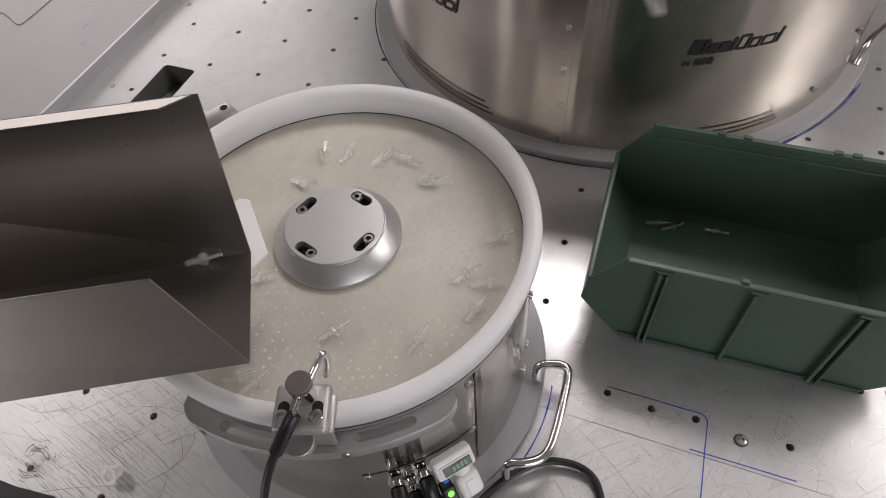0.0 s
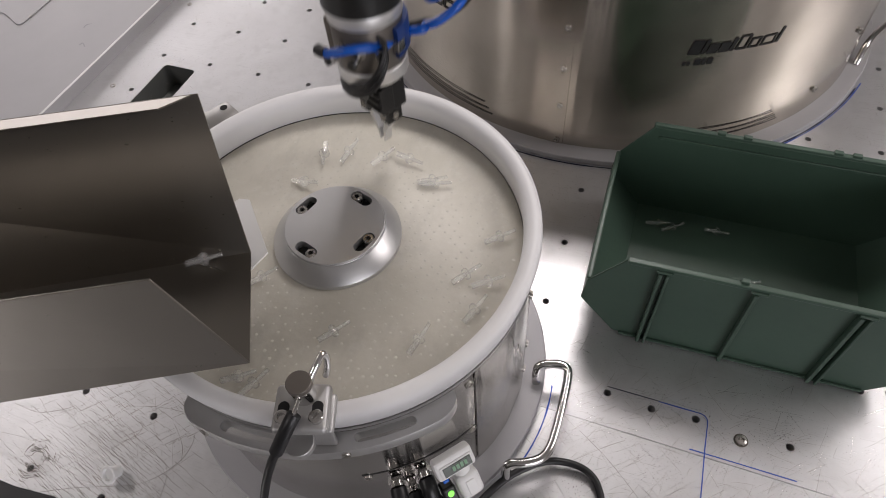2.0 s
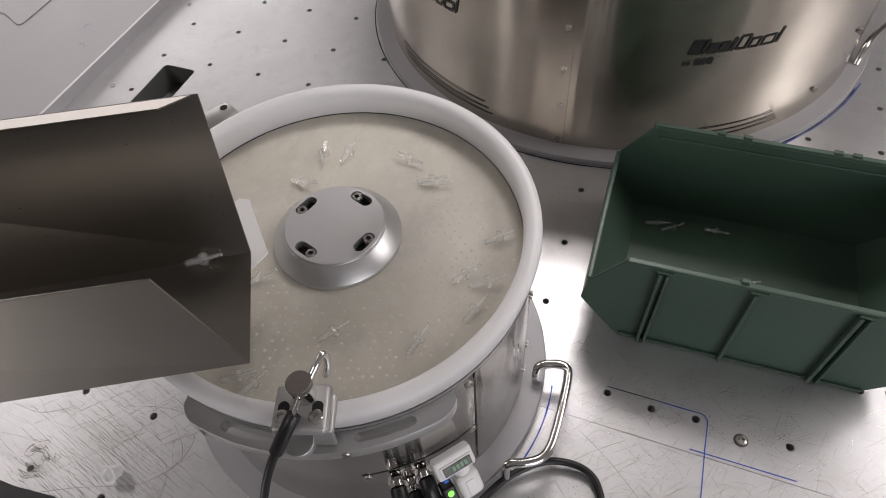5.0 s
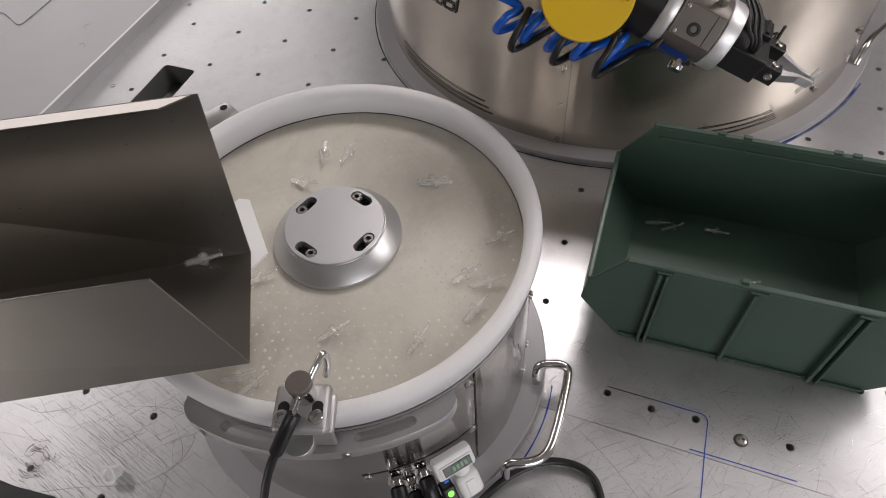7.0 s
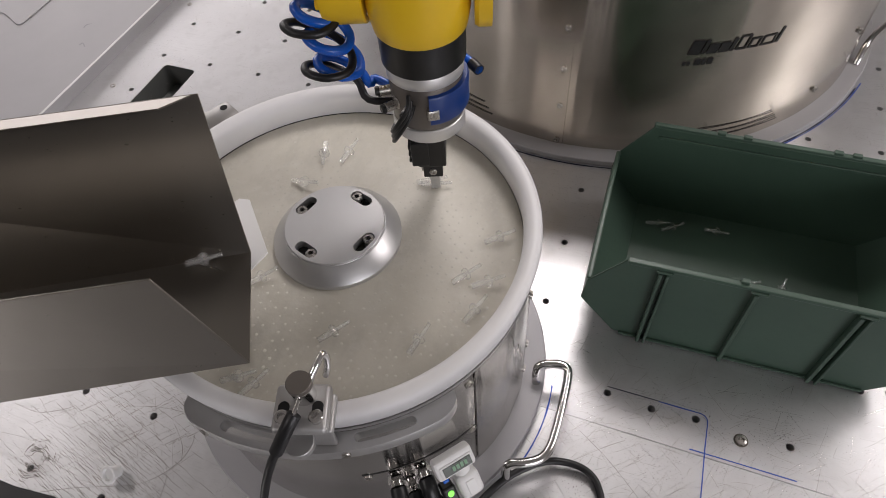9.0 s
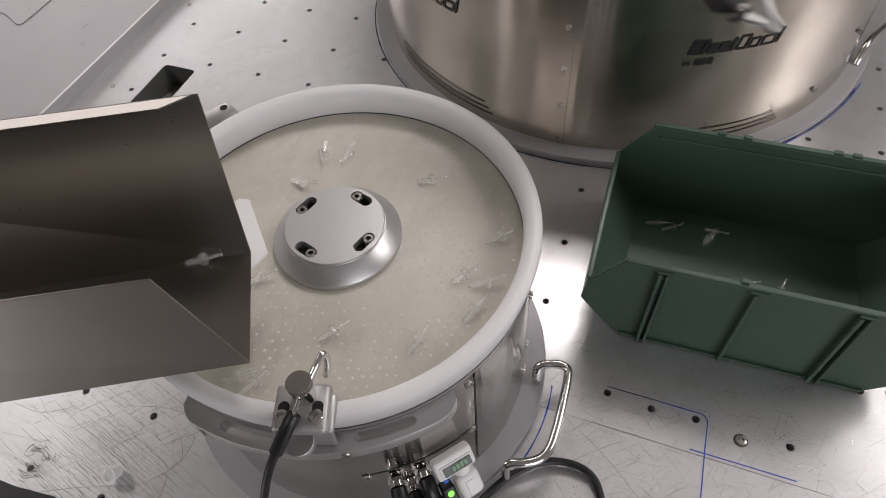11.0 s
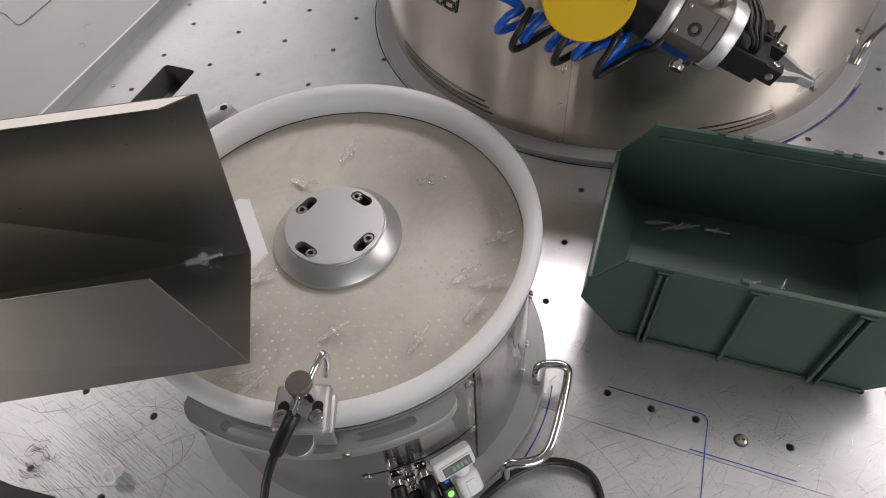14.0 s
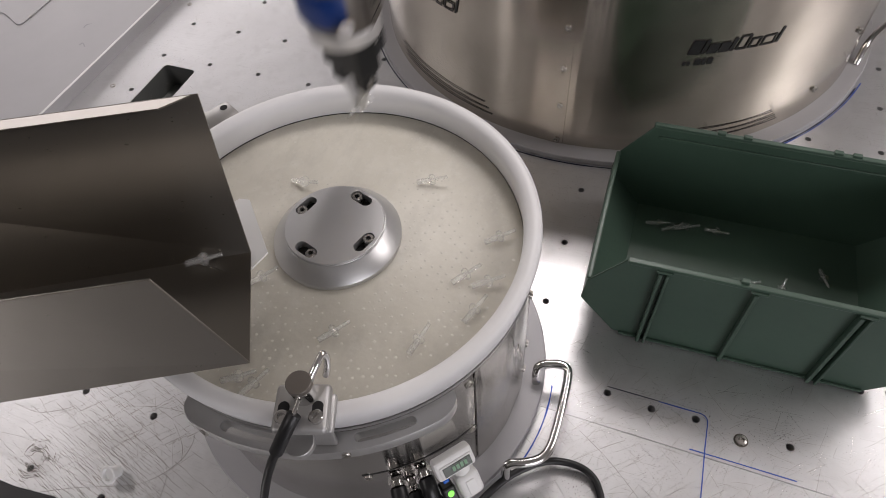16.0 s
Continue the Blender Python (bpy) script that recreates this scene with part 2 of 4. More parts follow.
def tube(pts, r, n=12, bm=None):
    """A round tube along points, its ends closed."""
    bm = bm or bmesh.new()
    pts = [Vector(q) for q in pts]
    side = None
    rings = []
    for k, q in enumerate(pts):
        d = (pts[min(k + 1, len(pts) - 1)] - pts[max(k - 1, 0)]).normalized()
        if side is None:
            side = d.orthogonal().normalized()
        side = (side - d * side.dot(d)).normalized()
        up = d.cross(side)
        rings.append([bm.verts.new(q + r * (math.cos(2 * math.pi * j / n) * side + math.sin(2 * math.pi * j / n) * up)) for j in range(n)])
    for a, b in zip(rings, rings[1:]):
        for j in range(n):
            bm.faces.new((a[j], a[(j + 1) % n], b[(j + 1) % n], b[j]))
    bm.faces.new(rings[0][::-1])
    bm.faces.new(rings[-1])
    return bm


def ribbon(pts, width, z, thick=0.0003):
    """A flat stroke on a level surface."""
    bm = bmesh.new()
    pts = [Vector((q[0], q[1], 0)) for q in pts]
    rows = []
    for k, q in enumerate(pts):
        d = (pts[min(k + 1, len(pts) - 1)] - pts[max(k - 1, 0)]).normalized()
        s = Vector((-d.y, d.x, 0)) * width / 2 * (0.75 + 0.5 * noise.noise(q * 60))
        rows.append([bm.verts.new(q + s + Vector((0, 0, zz))) for zz in (z, z + thick)] + [bm.verts.new(q - s + Vector((0, 0, zz))) for zz in (z + thick, z)])
    for a, b in zip(rows, rows[1:]):
        for j in range(4):
            bm.faces.new((a[j], a[(j + 1) % 4], b[(j + 1) % 4], b[j]))
    bm.faces.new(rows[0])
    bm.faces.new(rows[-1][::-1])
    return bm


def arc(cx, cy, r, a0, a1, n=48):
    return [(cx + r * math.cos(radians(a0 + (a1 - a0) * k / n)), cy + r * math.sin(radians(a0 + (a1 - a0) * k / n))) for k in range(n + 1)]


def socket_screw(parent, m, r=0.005, h=0.004, name="screw", label="", mat=None):
    """A socket head screw with a sunk hexagon, head up along local z."""
    prof = [(0, h * 0.35), (r * 0.5, h * 0.35), (r * 0.55, h), (r * 0.88, h), (r, h * 0.85), (r, 0)]
    o = smooth(part(name, lathe(prof, 18, m=m), mat or M_SCREW, parent, label))
    return o


def on_drum(r, deg, z):
    """A pose on a drum's side: local z points outwards, local y upwards."""
    a = radians(deg)
    x, y = Vector((-math.sin(a), math.cos(a), 0)), Vector((0, 0, 1))
    o = Vector((math.cos(a), math.sin(a), 0))
    m = Matrix((x, y, o)).transposed().to_4x4()
    m.translation = (r * o.x, r * o.y, z)
    return m


def carve(ob, cut):
    """Takes the solid cut out of ob's mesh."""
    me = bpy.data.meshes.new("cut")
    bmesh.ops.recalc_face_normals(cut, faces=cut.faces)
    cut.to_mesh(me)
    cut.free()
    tool = new("cut", me)
    tool.parent = ob.parent
    mod = ob.modifiers.new("holes", "BOOLEAN")
    mod.operation, mod.solver, mod.object = "DIFFERENCE", "EXACT", tool
    got = bpy.data.meshes.new_from_object(ob.evaluated_get(bpy.context.evaluated_depsgraph_get()))
    ob.modifiers.clear()
    ob.data = got
    bpy.data.objects.remove(tool)
    return ob


# ---- hall and table ----
DRUM = (0.6155, -0.540)
BIG = (0.744, 0.294)


# Unseen room, added round the table for bounce light and reflections.
def hall():
    def wall(name, size, at, mat=M_WALL, label="unseen plain grey hall wall"):
        tagged(part(name, box(size, at), mat), label, "wall", kind="structure")
    wall("wall_north", (9, 0.15, 3.2), (0.5, 4.6, 0.6))
    # Unseen dark wall, added to shape the reflection in the chute.
    wall("wall_south", (9, 0.15, 3.2), (0.5, -4.6, 0.6), M_DARKWALL, "unseen dark wall that keeps the chute's reflection dark")
    wall("wall_west", (0.15, 9.2, 3.2), (-4.1, 0, 0.6))
    wall("wall_east", (0.15, 9.2, 3.2), (5.1, 0, 0.6))
    tagged(part("floor", box((9.2, 9.4, 0.1), (0.5, 0, -0.95)), M_FLOOR), "unseen plain grey hall floor", "floor", kind="structure")
    tagged(part("ceiling", box((9.2, 9.4, 0.1), (0.5, 0, 2.2)), M_CEIL), "unseen plain hall ceiling", "ceiling", kind="structure")


def table():
    t = thing("machine_table", pose(0, 0, 0), "worn aluminium machine table with tapped holes", "table")
    holes = []
    for i in range(-2, 14):
        for j in range(-9, 5):
            if (i >= 7 and j == -6) or (i >= 8 and j < -5) or math.hypot(i * 0.1 - BIG[0], j * 0.1 - BIG[1]) < 0.43 or i < 0:
                continue
            holes.append((i * 0.1, j * 0.1))
    holes += [(0.9513, -0.5035), (1.1699, -0.4065), (1.0504, -0.0064)]

    def plate(x0, x1, y0, y1, slot=None):
        ob = part("table_plate", box(((x1 - x0), (y1 - y0), 0.02), ((x0 + x1) / 2, (y0 + y1) / 2, -0.01)), M_PLATE, t)
        cut = bmesh.new()
        for hx, hy in holes:
            if x0 + 0.02 < hx < x1 - 0.02 and y0 + 0.005 < hy < y1 - 0.005:
                rod(cut, 0.0045, -0.03, 0.01, pose(hx, hy, 0), 14)
        if slot:
            prism(slot, -0.03, 0.01, bm=cut)
        return carve(ob, cut)

    def rounded(x0, x1, y0, y1, r):
        out = []
        for cx, cy, a in ((x1 - r, y1 - r, 0), (x0 + r, y1 - r, 90), (x0 + r, y0 + r, 180), (x1 - r, y0 + r, 270)):
            out += [(cx + r * math.cos(radians(a + k * 22.5)), cy + r * math.sin(radians(a + k * 22.5))) for k in range(5)]
        return out
    plate(-1.2, 2.0, -0.5405, 1.4, rounded(0.0185, 0.0835, -0.29, -0.122, 0.008))
    plate(-1.2, 2.0, -1.3, -0.5412)
    # Unseen black sheet, added so that the holes read as deep shade.
    part("hole_shade_sheet", box((3.2, 2.7, 0.01), (0.4, 0.05, -0.06)), M_VOID, t)
    # Added lining; its dark grey stands in for the shade inside the slot.
    lining = bmesh.new()
    ring = rounded(0.0189, 0.0831, -0.2896, -0.1224, 0.0078)
    lo, hi = [lining.verts.new((x, y, -0.045)) for x, y in ring], [lining.verts.new((x, y, -0.0008)) for x, y in ring]
    for k in range(len(ring)):
        lining.faces.new((lo[k], lo[(k + 1) % len(ring)], hi[(k + 1) % len(ring)], hi[k]))
    lining.faces.new(lo)
    part("added_slot_lining", lining, M_SLOT, t, "added dark grey skin giving the slot its depth")
    part("table_frame", box((2.9, 2.4, 0.78), (0.4, 0.05, -0.49)), M_GREYDK, t)
    # flush screw in one of the holes and two bright inserts
    part("screw_seat", rod(None, 0.0078, 0.0001, 0.0004, pose(1.0493, -0.5093, 0)), M_DARK, t)
    socket_screw(t, pose(1.0493, -0.5093, -0.0005), 0.0062, 0.0030)
    socket_screw(t, pose(-0.0392, -0.2007, -0.001), 0.005, 0.002)
    socket_screw(t, pose(-0.0451, 0.0546, -0.001), 0.005, 0.002)


hall()
table()


def scratches():
    """Fine strokes worn into the plate, one mesh for each tone."""
    rng = random.Random(7)

    def stroke(bm, x, y, a, ln, w, z, sag=0.05):
        d = Vector((math.cos(radians(a)), math.sin(radians(a)), 0))
        e = Vector((-d.y, d.x, 0))
        bend = e * rng.gauss(0, ln * sag)
        p = Vector((x, y, z))
        rows = [(p - d * ln / 2, w * 0.2), (p - d * ln / 5 + bend * 0.8, w), (p + d * ln / 4 + bend * 0.7, w * 0.9), (p + d * ln / 2, w * 0.2)]
        vs = [(bm.verts.new(q + e * u), bm.verts.new(q - e * u)) for q, u in rows]
        for (a1, b1), (a2, b2) in zip(vs, vs[1:]):
            bm.faces.new((a1, a2, b2, b1))

    dark, lite = bmesh.new(), bmesh.new()
    # rows of nearly parallel rubbing marks in front of the chute, broken into short dashes
    for k in range(132):
        off = -0.085 + 0.17 * (k % 66) / 66 + rng.gauss(0, 0.0012)
        a = (-15 if k < 100 else 47) + rng.gauss(0, 1.2)
        x, y = 0.385 + off * 0.16 + rng.gauss(0, 0.05), -0.745 + off
        run = rng.uniform(0.04, 0.17) if k < 100 else rng.uniform(0.02, 0.08)
        f, c, si = -run / 2, math.cos(radians(a)), math.sin(radians(a))
        while f < run / 2:
            ln = rng.uniform(0.004, 0.022)
            stroke(dark, x + f * c + rng.gauss(0, 0.0004), y + f * si + rng.gauss(0, 0.0004), a + rng.gauss(0, 2), ln, rng.uniform(0.00008, 0.00028), 0.00022)
            f += ln * 0.8 + rng.expovariate(1 / 0.004)
    # thin long hairlines crossing them
    for k in range(60):
        stroke(dark, rng.gauss(0.39, 0.07), rng.gauss(-0.745, 0.05), rng.choice((46, 58, 40, -50, 5, -30)) + rng.gauss(0, 6), rng.uniform(0.02, 0.09), rng.uniform(0.00008, 0.00015), 0.00024, 0.07)
    # turned rub marks round one tapped hole
    for k in range(110):
        g, rr = rng.choice((100, 130, 255, 300, 20)) + rng.gauss(0, 16), rng.choice((0.010, 0.014, 0.019, 0.024)) + rng.gauss(0, 0.0018)
        stroke(dark, 0.298 + rr * 1.15 * math.cos(radians(g)), -0.789 + rr * math.sin(radians(g)), g + 90 + rng.gauss(0, 9), rng.uniform(0.003, 0.011), rng.uniform(0.0001, 0.0004), 0.00026, 0.1)
    # light wear on the rest of the plate
    for k in range(1300):
        if k % 4:
            x, y, a, ln = rng.uniform(0.83, 1.35), rng.gauss(-0.575, 0.07), rng.choice((2, 40, 44, -38, 72)) + rng.gauss(0, 7), rng.uniform(0.006, 0.045)
        else:
            x, y, a, ln = rng.uniform(-0.05, 1.4), rng.uniform(-0.85, 0.2), rng.uniform(0, 180), rng.uniform(0.003, 0.02)
        bright = rng.random() < 0.5
        stroke(lite if bright else dark, x, y, a, ln, rng.uniform(0.00006, 0.00014), 0.0003 if bright else 0.00028)
    for name, bm, mat in (("scratch_marks", dark, M_SCRATCH), ("bright_scratch_marks", lite, M_GLINT)):
        tagged(part(name, bm, mat), "fine scratches worn into the aluminium plate", "scratches", kind="stuff")
    # the few long curved scores
    for pts in ([(0.302, -0.832), (0.36, -0.803), (0.40, -0.787), (0.4286, -0.7749), (0.449, -0.757), (0.4619, -0.7346), (0.464, -0.715), (0.4607, -0.7035)], [(0.43, -0.70), (0.446, -0.712), (0.456, -0.722), (0.463, -0.735)],
                [(0.445, -0.742), (0.455, -0.752), (0.462, -0.77), (0.464, -0.79)], [(0.376, -0.749), (0.388, -0.735), (0.396, -0.722), (0.394, -0.712)], [(0.36, -0.70), (0.40, -0.688), (0.44, -0.683)], [(0.225, -0.742), (0.26, -0.742), (0.285, -0.731), (0.30, -0.72)],
                [(0.88, -0.555), (0.92, -0.58), (0.97, -0.62)], [(0.87, -0.60), (0.91, -0.565), (0.93, -0.55)]):
        tagged(part("long_scratch", ribbon(spline([(*q, 0) for q in pts], 8), 0.0005, 0.0002, 0.0002), M_SCRATCH), "long dark scratch in the aluminium plate", "scratch", "long scratches")


scratches()


def pen_lines():
    def pen(pts, w, mat, label):
        tagged(part("marker_line", ribbon(pts, w, 0.0004), mat), label, "marking", "marker lines on the table")
    pen(arc(BIG[0], BIG[1], 0.448, 176, 340, 140), 0.0026, M_INKDK, "dark blue marker ring drawn round the large drum")
    pen(arc(BIG[0], BIG[1], 0.4505, 285, 342, 60), 0.0022, M_INK, "blue marker stroke beside the large drum")
    pen([(0.958, -0.4921), (0.98, -0.4920), (1.0, -0.4918)] + arc(1.0037, -0.501, 0.0092, 88, 2, 8) + [(1.0135, -0.53), (1.0155, -0.575), (1.018, -0.64)], 0.0015, M_INK, "blue marker line with a rounded corner")
    pen([(0.8985, -0.4922), (0.925, -0.4919), (0.958, -0.4917)], 0.0013, M_INKDK, "dark marker line beside two tapped holes")
    pen([(0.998, -0.5372), (1.05, -0.5366), (1.1082, -0.5364)], 0.0016, M_INK, "blue marker line beside the plate joint")
    pen(arc(DRUM[0] + 0.006, DRUM[1] - 0.002, 0.2175, -26, 8, 40), 0.002, M_INK, "blue marker arc round the small drum")


pen_lines()


def side_cover():
    c = thing("side_cover", pose(0, 0, 0), "low grey painted machine cover beside the table plate", "cover")
    part("body", box((1.3, 3.0, 0.022), (-0.734, 0.2, 0.011), 0.001), M_GREY, c)
    part("edge_strip", box((0.003, 3.0, 0.0015), (-0.0862, 0.2, 0.0226)), M_WHITE, c)
    part("lid", prism([(-1.1, -0.06), (-0.36, -0.1), (-0.315, -0.122), (-0.307, -0.122), (-0.303, -0.115), (-0.300, 0.9), (-1.1, 0.9)], 0.0222, 0.0242, bevel=0.0008), M_GREY, c)
    for pts in ([(-0.1755, -0.0942, 0), (-0.1761, -0.0852, 0), (-0.1687, -0.0794, 0)], [(-0.1477, -0.1419, 0), (-0.1459, -0.1345, 0), (-0.1337, -0.1432, 0)]):
        part("scuff", ribbon(spline(pts, 5), 0.0022, 0.0222, 0.0002), M_GREYDK, c, "faint dark scuff")
    socket_screw(c, pose(-0.303, -0.095, 0.0235), 0.003, 0.0015)


side_cover()

# ---- the small drum feeder ----


def drum_feeder():
    d = thing("drum_feeder", pose(DRUM[0], DRUM[1], 0), "round stainless feeder with white rim and milky disc", "feeder")
    part("base_plate", lathe([(0, 0.0), (0.212, 0.0), (0.2133, 0.0015), (0.2133, 0.0105), (0.212, 0.012), (0, 0.012)], 96), M_GREY, d, "flat light grey base plate")
    smooth(part("housing", dented(lathe([(0.0, 0.012), (0.1862, 0.012), (0.1862, 0.08), (0.1862, 0.15), (0.1862, 0.226), (0.0, 0.226)], 160), 0.0004, 2.0), M_DRUM, d, "rolled stainless steel housing"))
    smooth(part("top_flange", lathe([(0.15, 0.226), (0.188, 0.226), (0.1892, 0.2272), (0.1892, 0.231), (0.15, 0.231)], 128, closed=True), M_FLANGE, d))
    smooth(part("seal", lathe([(0.1800, 0.231), (0.1872, 0.231), (0.1872, 0.2334), (0.1800, 0.2334)], 96, closed=True), M_RUBBER, d))
    smooth(part("rim", lathe([(0.1788, 0.2334), (0.1885, 0.2334), (0.1895, 0.235), (0.1938, 0.256), (0.1935, 0.2605), (0.1915, 0.2628), (0.1875, 0.2634), (0.1832, 0.2627), (0.1796, 0.2607), (0.1774, 0.2572), (0.1767, 0.252), (0.1771, 0.246), (0.1786, 0.2345)], 160, closed=True), M_RING, d, "thick white plastic rim"), 50)
    smooth(part("disc", lathe([(0, 0.226), (0.1782, 0.226), (0.1782, 0.2327), (0.1778, 0.233), (0, 0.233)], 128), M_DISC, d, "milky dimpled silicone disc"))
    # dimples in offset rows
    bm = bmesh.new()
    s = 0.0094
    m6 = 7
    for i in range(-24, 25):
        for j in range(-26, 27):
            x, y = s * (i + 0.5 * (j % 2) + random.gauss(0, 0.07)), s * (0.866 * j + random.gauss(0, 0.07))
            x, y = x * math.cos(0.4) - y * math.sin(0.4), x * math.sin(0.4) + y * math.cos(0.4)
            if 0.066 < math.hypot(x, y) < 0.174 and random.random() < 0.68:
                rr = 0.0019 * random.uniform(0.55, 1.15)
                top = bm.verts.new((x, y, 0.23335))
                ring = [bm.verts.new((x + rr * math.cos(a), y + rr * math.sin(a), 0.2329)) for a in (2 * math.pi * k / m6 for k in range(m6))]
                for k in range(m6):
                    bm.faces.new((ring[k], ring[(k + 1) % m6], top))
    tagged(smooth(part("dimpled_relief", bm, M_DOT, d), 60), kind="stuff")
    # hub
    HUB = pose(0.0004, 0.0028, 0)
    hub = smooth(part("hub", lathe([(0, 0.2332), (0.0603, 0.2332), (0.0612, 0.234), (0.0612, 0.2382), (0.0605, 0.2392), (0.0487, 0.2512), (0.0479, 0.2516), (0.0472, 0.2516), (0.0470, 0.2519), (0.0470, 0.2540), (0.0465, 0.2545), (0, 0.2545)], 96, m=HUB), M_ALU, d, "turned aluminium hub"), 25)
    seats, cut = [], bmesh.new()
    for k in range(4):
        m = HUB @ Matrix.Rotation(radians(72 + 90 * k), 4, "Z") @ Matrix.Translation((0.0375, 0, 0)) @ Matrix.Rotation(radians(90), 4, "Z")
        ring = [(0.0057 * math.cos(radians(q)) + (0.0062 if q <= 90 else -0.0062), 0.0057 * math.sin(radians(q))) for q in list(range(-90, 91, 15)) + list(range(91, 271, 15)) ]
        prism(ring, 0.2455, 0.26, bm=cut, m=m)
        seats.append((m, ring))
    smooth(carve(hub, cut), 25)
    for m, ring in seats:
        # Black floors put the shade of slot and socket into the colour.
        part("slot", prism([(0.985 * x, 0.985 * y) for x, y in ring], 0.2456, 0.2462, m=m), M_VOID, hub, "black floor giving the hub slot its shade")
        prof = [(0, 0.2515), (0.0022, 0.2515), (0.0024, 0.2540), (0.0046, 0.2540), (0.0051, 0.2534), (0.0051, 0.2464), (0, 0.2464)]
        scr = smooth(part("screw", lathe(prof, 24, m=m @ pose(0.0058, 0, 0)), M_SCREW, hub, "socket head screw sunk in its slot"))
        part("hexagon", rod(None, 0.0023, 0.2515, 0.2518, m @ pose(0.0058, 0, 0), 6), M_VOID, scr)
    # door panel on the front right, with its screws
    smooth(part("panel", dented(lathe([(0.1867, 0.117), (0.1888, 0.117), (0.1888, 0.2255), (0.1867, 0.2255)], 60, -64, -28, closed=True), 0.0006, 5.0), M_DRUM, d, "curved upper cover panel"))
    smooth(part("panel", dented(lathe([(0.1867, 0.0125), (0.1884, 0.0125), (0.1884, 0.05), (0.1884, 0.09), (0.1884, 0.13), (0.1884, 0.17), (0.1884, 0.2255), (0.1867, 0.2255)], 60, -27, 3, closed=True), 0.0008, 6.0), M_DRUM, d, "curved cover panel"))
    part("seam", lathe([(0.1867, 0.03), (0.1888, 0.03), (0.1888, 0.225), (0.1867, 0.225)], 2, 3.2, 4.2, closed=True), M_BLACK, d)
    part("panel_lip", lathe([(0.1867, 0.1145), (0.1892, 0.1145), (0.1892, 0.1168), (0.1867, 0.1168)], 40, -64, -28, closed=True), M_BLACK, d)
    for deg, z in ((-29.5, 0.213), (-29.2, 0.112), (-62.5, 0.110), (5.2, 0.20), (6, 0.10), (4.6, 0.05)):
        m = on_drum(0.1870, deg, z)
        socket_screw(d, m, 0.0042, 0.004)
    # crescent bracket below the rim
    a0, a1 = -106.5, -34
    for seg in range(1):
        bm = bmesh.new()
        n = 60
        rows = []
        for k in range(n + 1):
            f = k / n
            a = radians(a0 + (a1 - a0) * f)
            e = min(1, min(f, 1 - f) / 0.10)
            ro = 0.1868 + 0.0178 * math.sqrt(max(0.0, 1 - (1 - e) ** 2)) + 0.0005
            rows.append([bm.verts.new((r * math.cos(a), r * math.sin(a), z)) for r, z in ((0.1866, 0.2105), (ro, 0.2105), (ro + 0.0006, 0.212), (ro + 0.0006, 0.2235), (ro, 0.225), (0.1866, 0.225))])
        for a, b in zip(rows, rows[1:]):
            for j in range(6):
                bm.faces.new((a[j], a[(j + 1) % 6], b[(j + 1) % 6], b[j]))
        bm.faces.new(rows[0])
        bm.faces.new(rows[-1][::-1])
    br = smooth(part("bracket", bm, M_FLANGE, d, "crescent shaped aluminium bracket"), 30)
    cut = bmesh.new()
    for s0, s1 in ((-92.5, -78.5), (-59.5, -47)):
        mid, half, out = 0.1953, 0.0043, []
        for k in range(17):
            out.append((mid + half, s0 + (s1 - s0) * k / 16, 0, 0))
        end = [(half * math.cos(radians(q)), half * math.sin(radians(q))) for q in range(20, 180, 20)]
        ring = [(ra * math.cos(radians(g)), ra * math.sin(radians(g))) for ra, g, u, v in out]
        for c, si in end:
            a1 = radians(s1) + si / mid
            ring.append(((mid + c) * math.cos(a1), (mid + c) * math.sin(a1)))
        ring += [((mid - half) * math.cos(radians(s1 + (s0 - s1) * k / 16)), (mid - half) * math.sin(radians(s1 + (s0 - s1) * k / 16))) for k in range(17)]
        for c, si in end[::-1]:
            a0 = radians(s0) - si / mid
            ring.append(((mid + c) * math.cos(a0), (mid + c) * math.sin(a0)))
        prism(ring, 0.205, 0.235, bm=cut)
    smooth(carve(br, cut), 30)
    socket_screw(br, on_drum(0.2042, -63, 0.2190), 0.004, 0.003)
    socket_screw(br, on_drum(0.2042, -97, 0.2185), 0.004, 0.003)
    # rear lug, its hole a flat black disc in place of shade
    lug = smooth(part("lug", box((0.036, 0.046, 0.010), (0, 0, 0.250), 0.004, m=Matrix.Rotation(radians(152.5), 4, "Z") @ Matrix.Translation((0.212, 0.0, 0))), M_BASE, d, "grey mounting lug"))
    part("hole", rod(None, 0.0042, 0.2551, 0.2554, Matrix.Rotation(radians(149), 4, "Z") @ Matrix.Translation((0.220, 0.0, 0))), M_VOID, lug)
    # bow handle on the side
    h = [(0.2033, 0.0216, 0.012), (0.2019, 0.0241, 0.024), (0.2024, 0.0302, 0.033), (0.209, 0.0346, 0.036), (0.2231, 0.0393, 0.036), (0.2334, 0.0375, 0.036), (0.2373, 0.0269, 0.036), (0.2393, -0.0025, 0.036), (0.24, -0.0378, 0.036), (0.2383, -0.0599, 0.036), (0.2314, -0.0731, 0.036), (0.2186, -0.0819, 0.036), (0.2049, -0.0875, 0.035), (0.2007, -0.0916, 0.03), (0.2013, -0.0948, 0.014)]
    smooth(part("handle", tube(spline(h, 5), 0.0052, 16), M_CHROME, d, "polished steel bow handle"), 60)


drum_feeder()


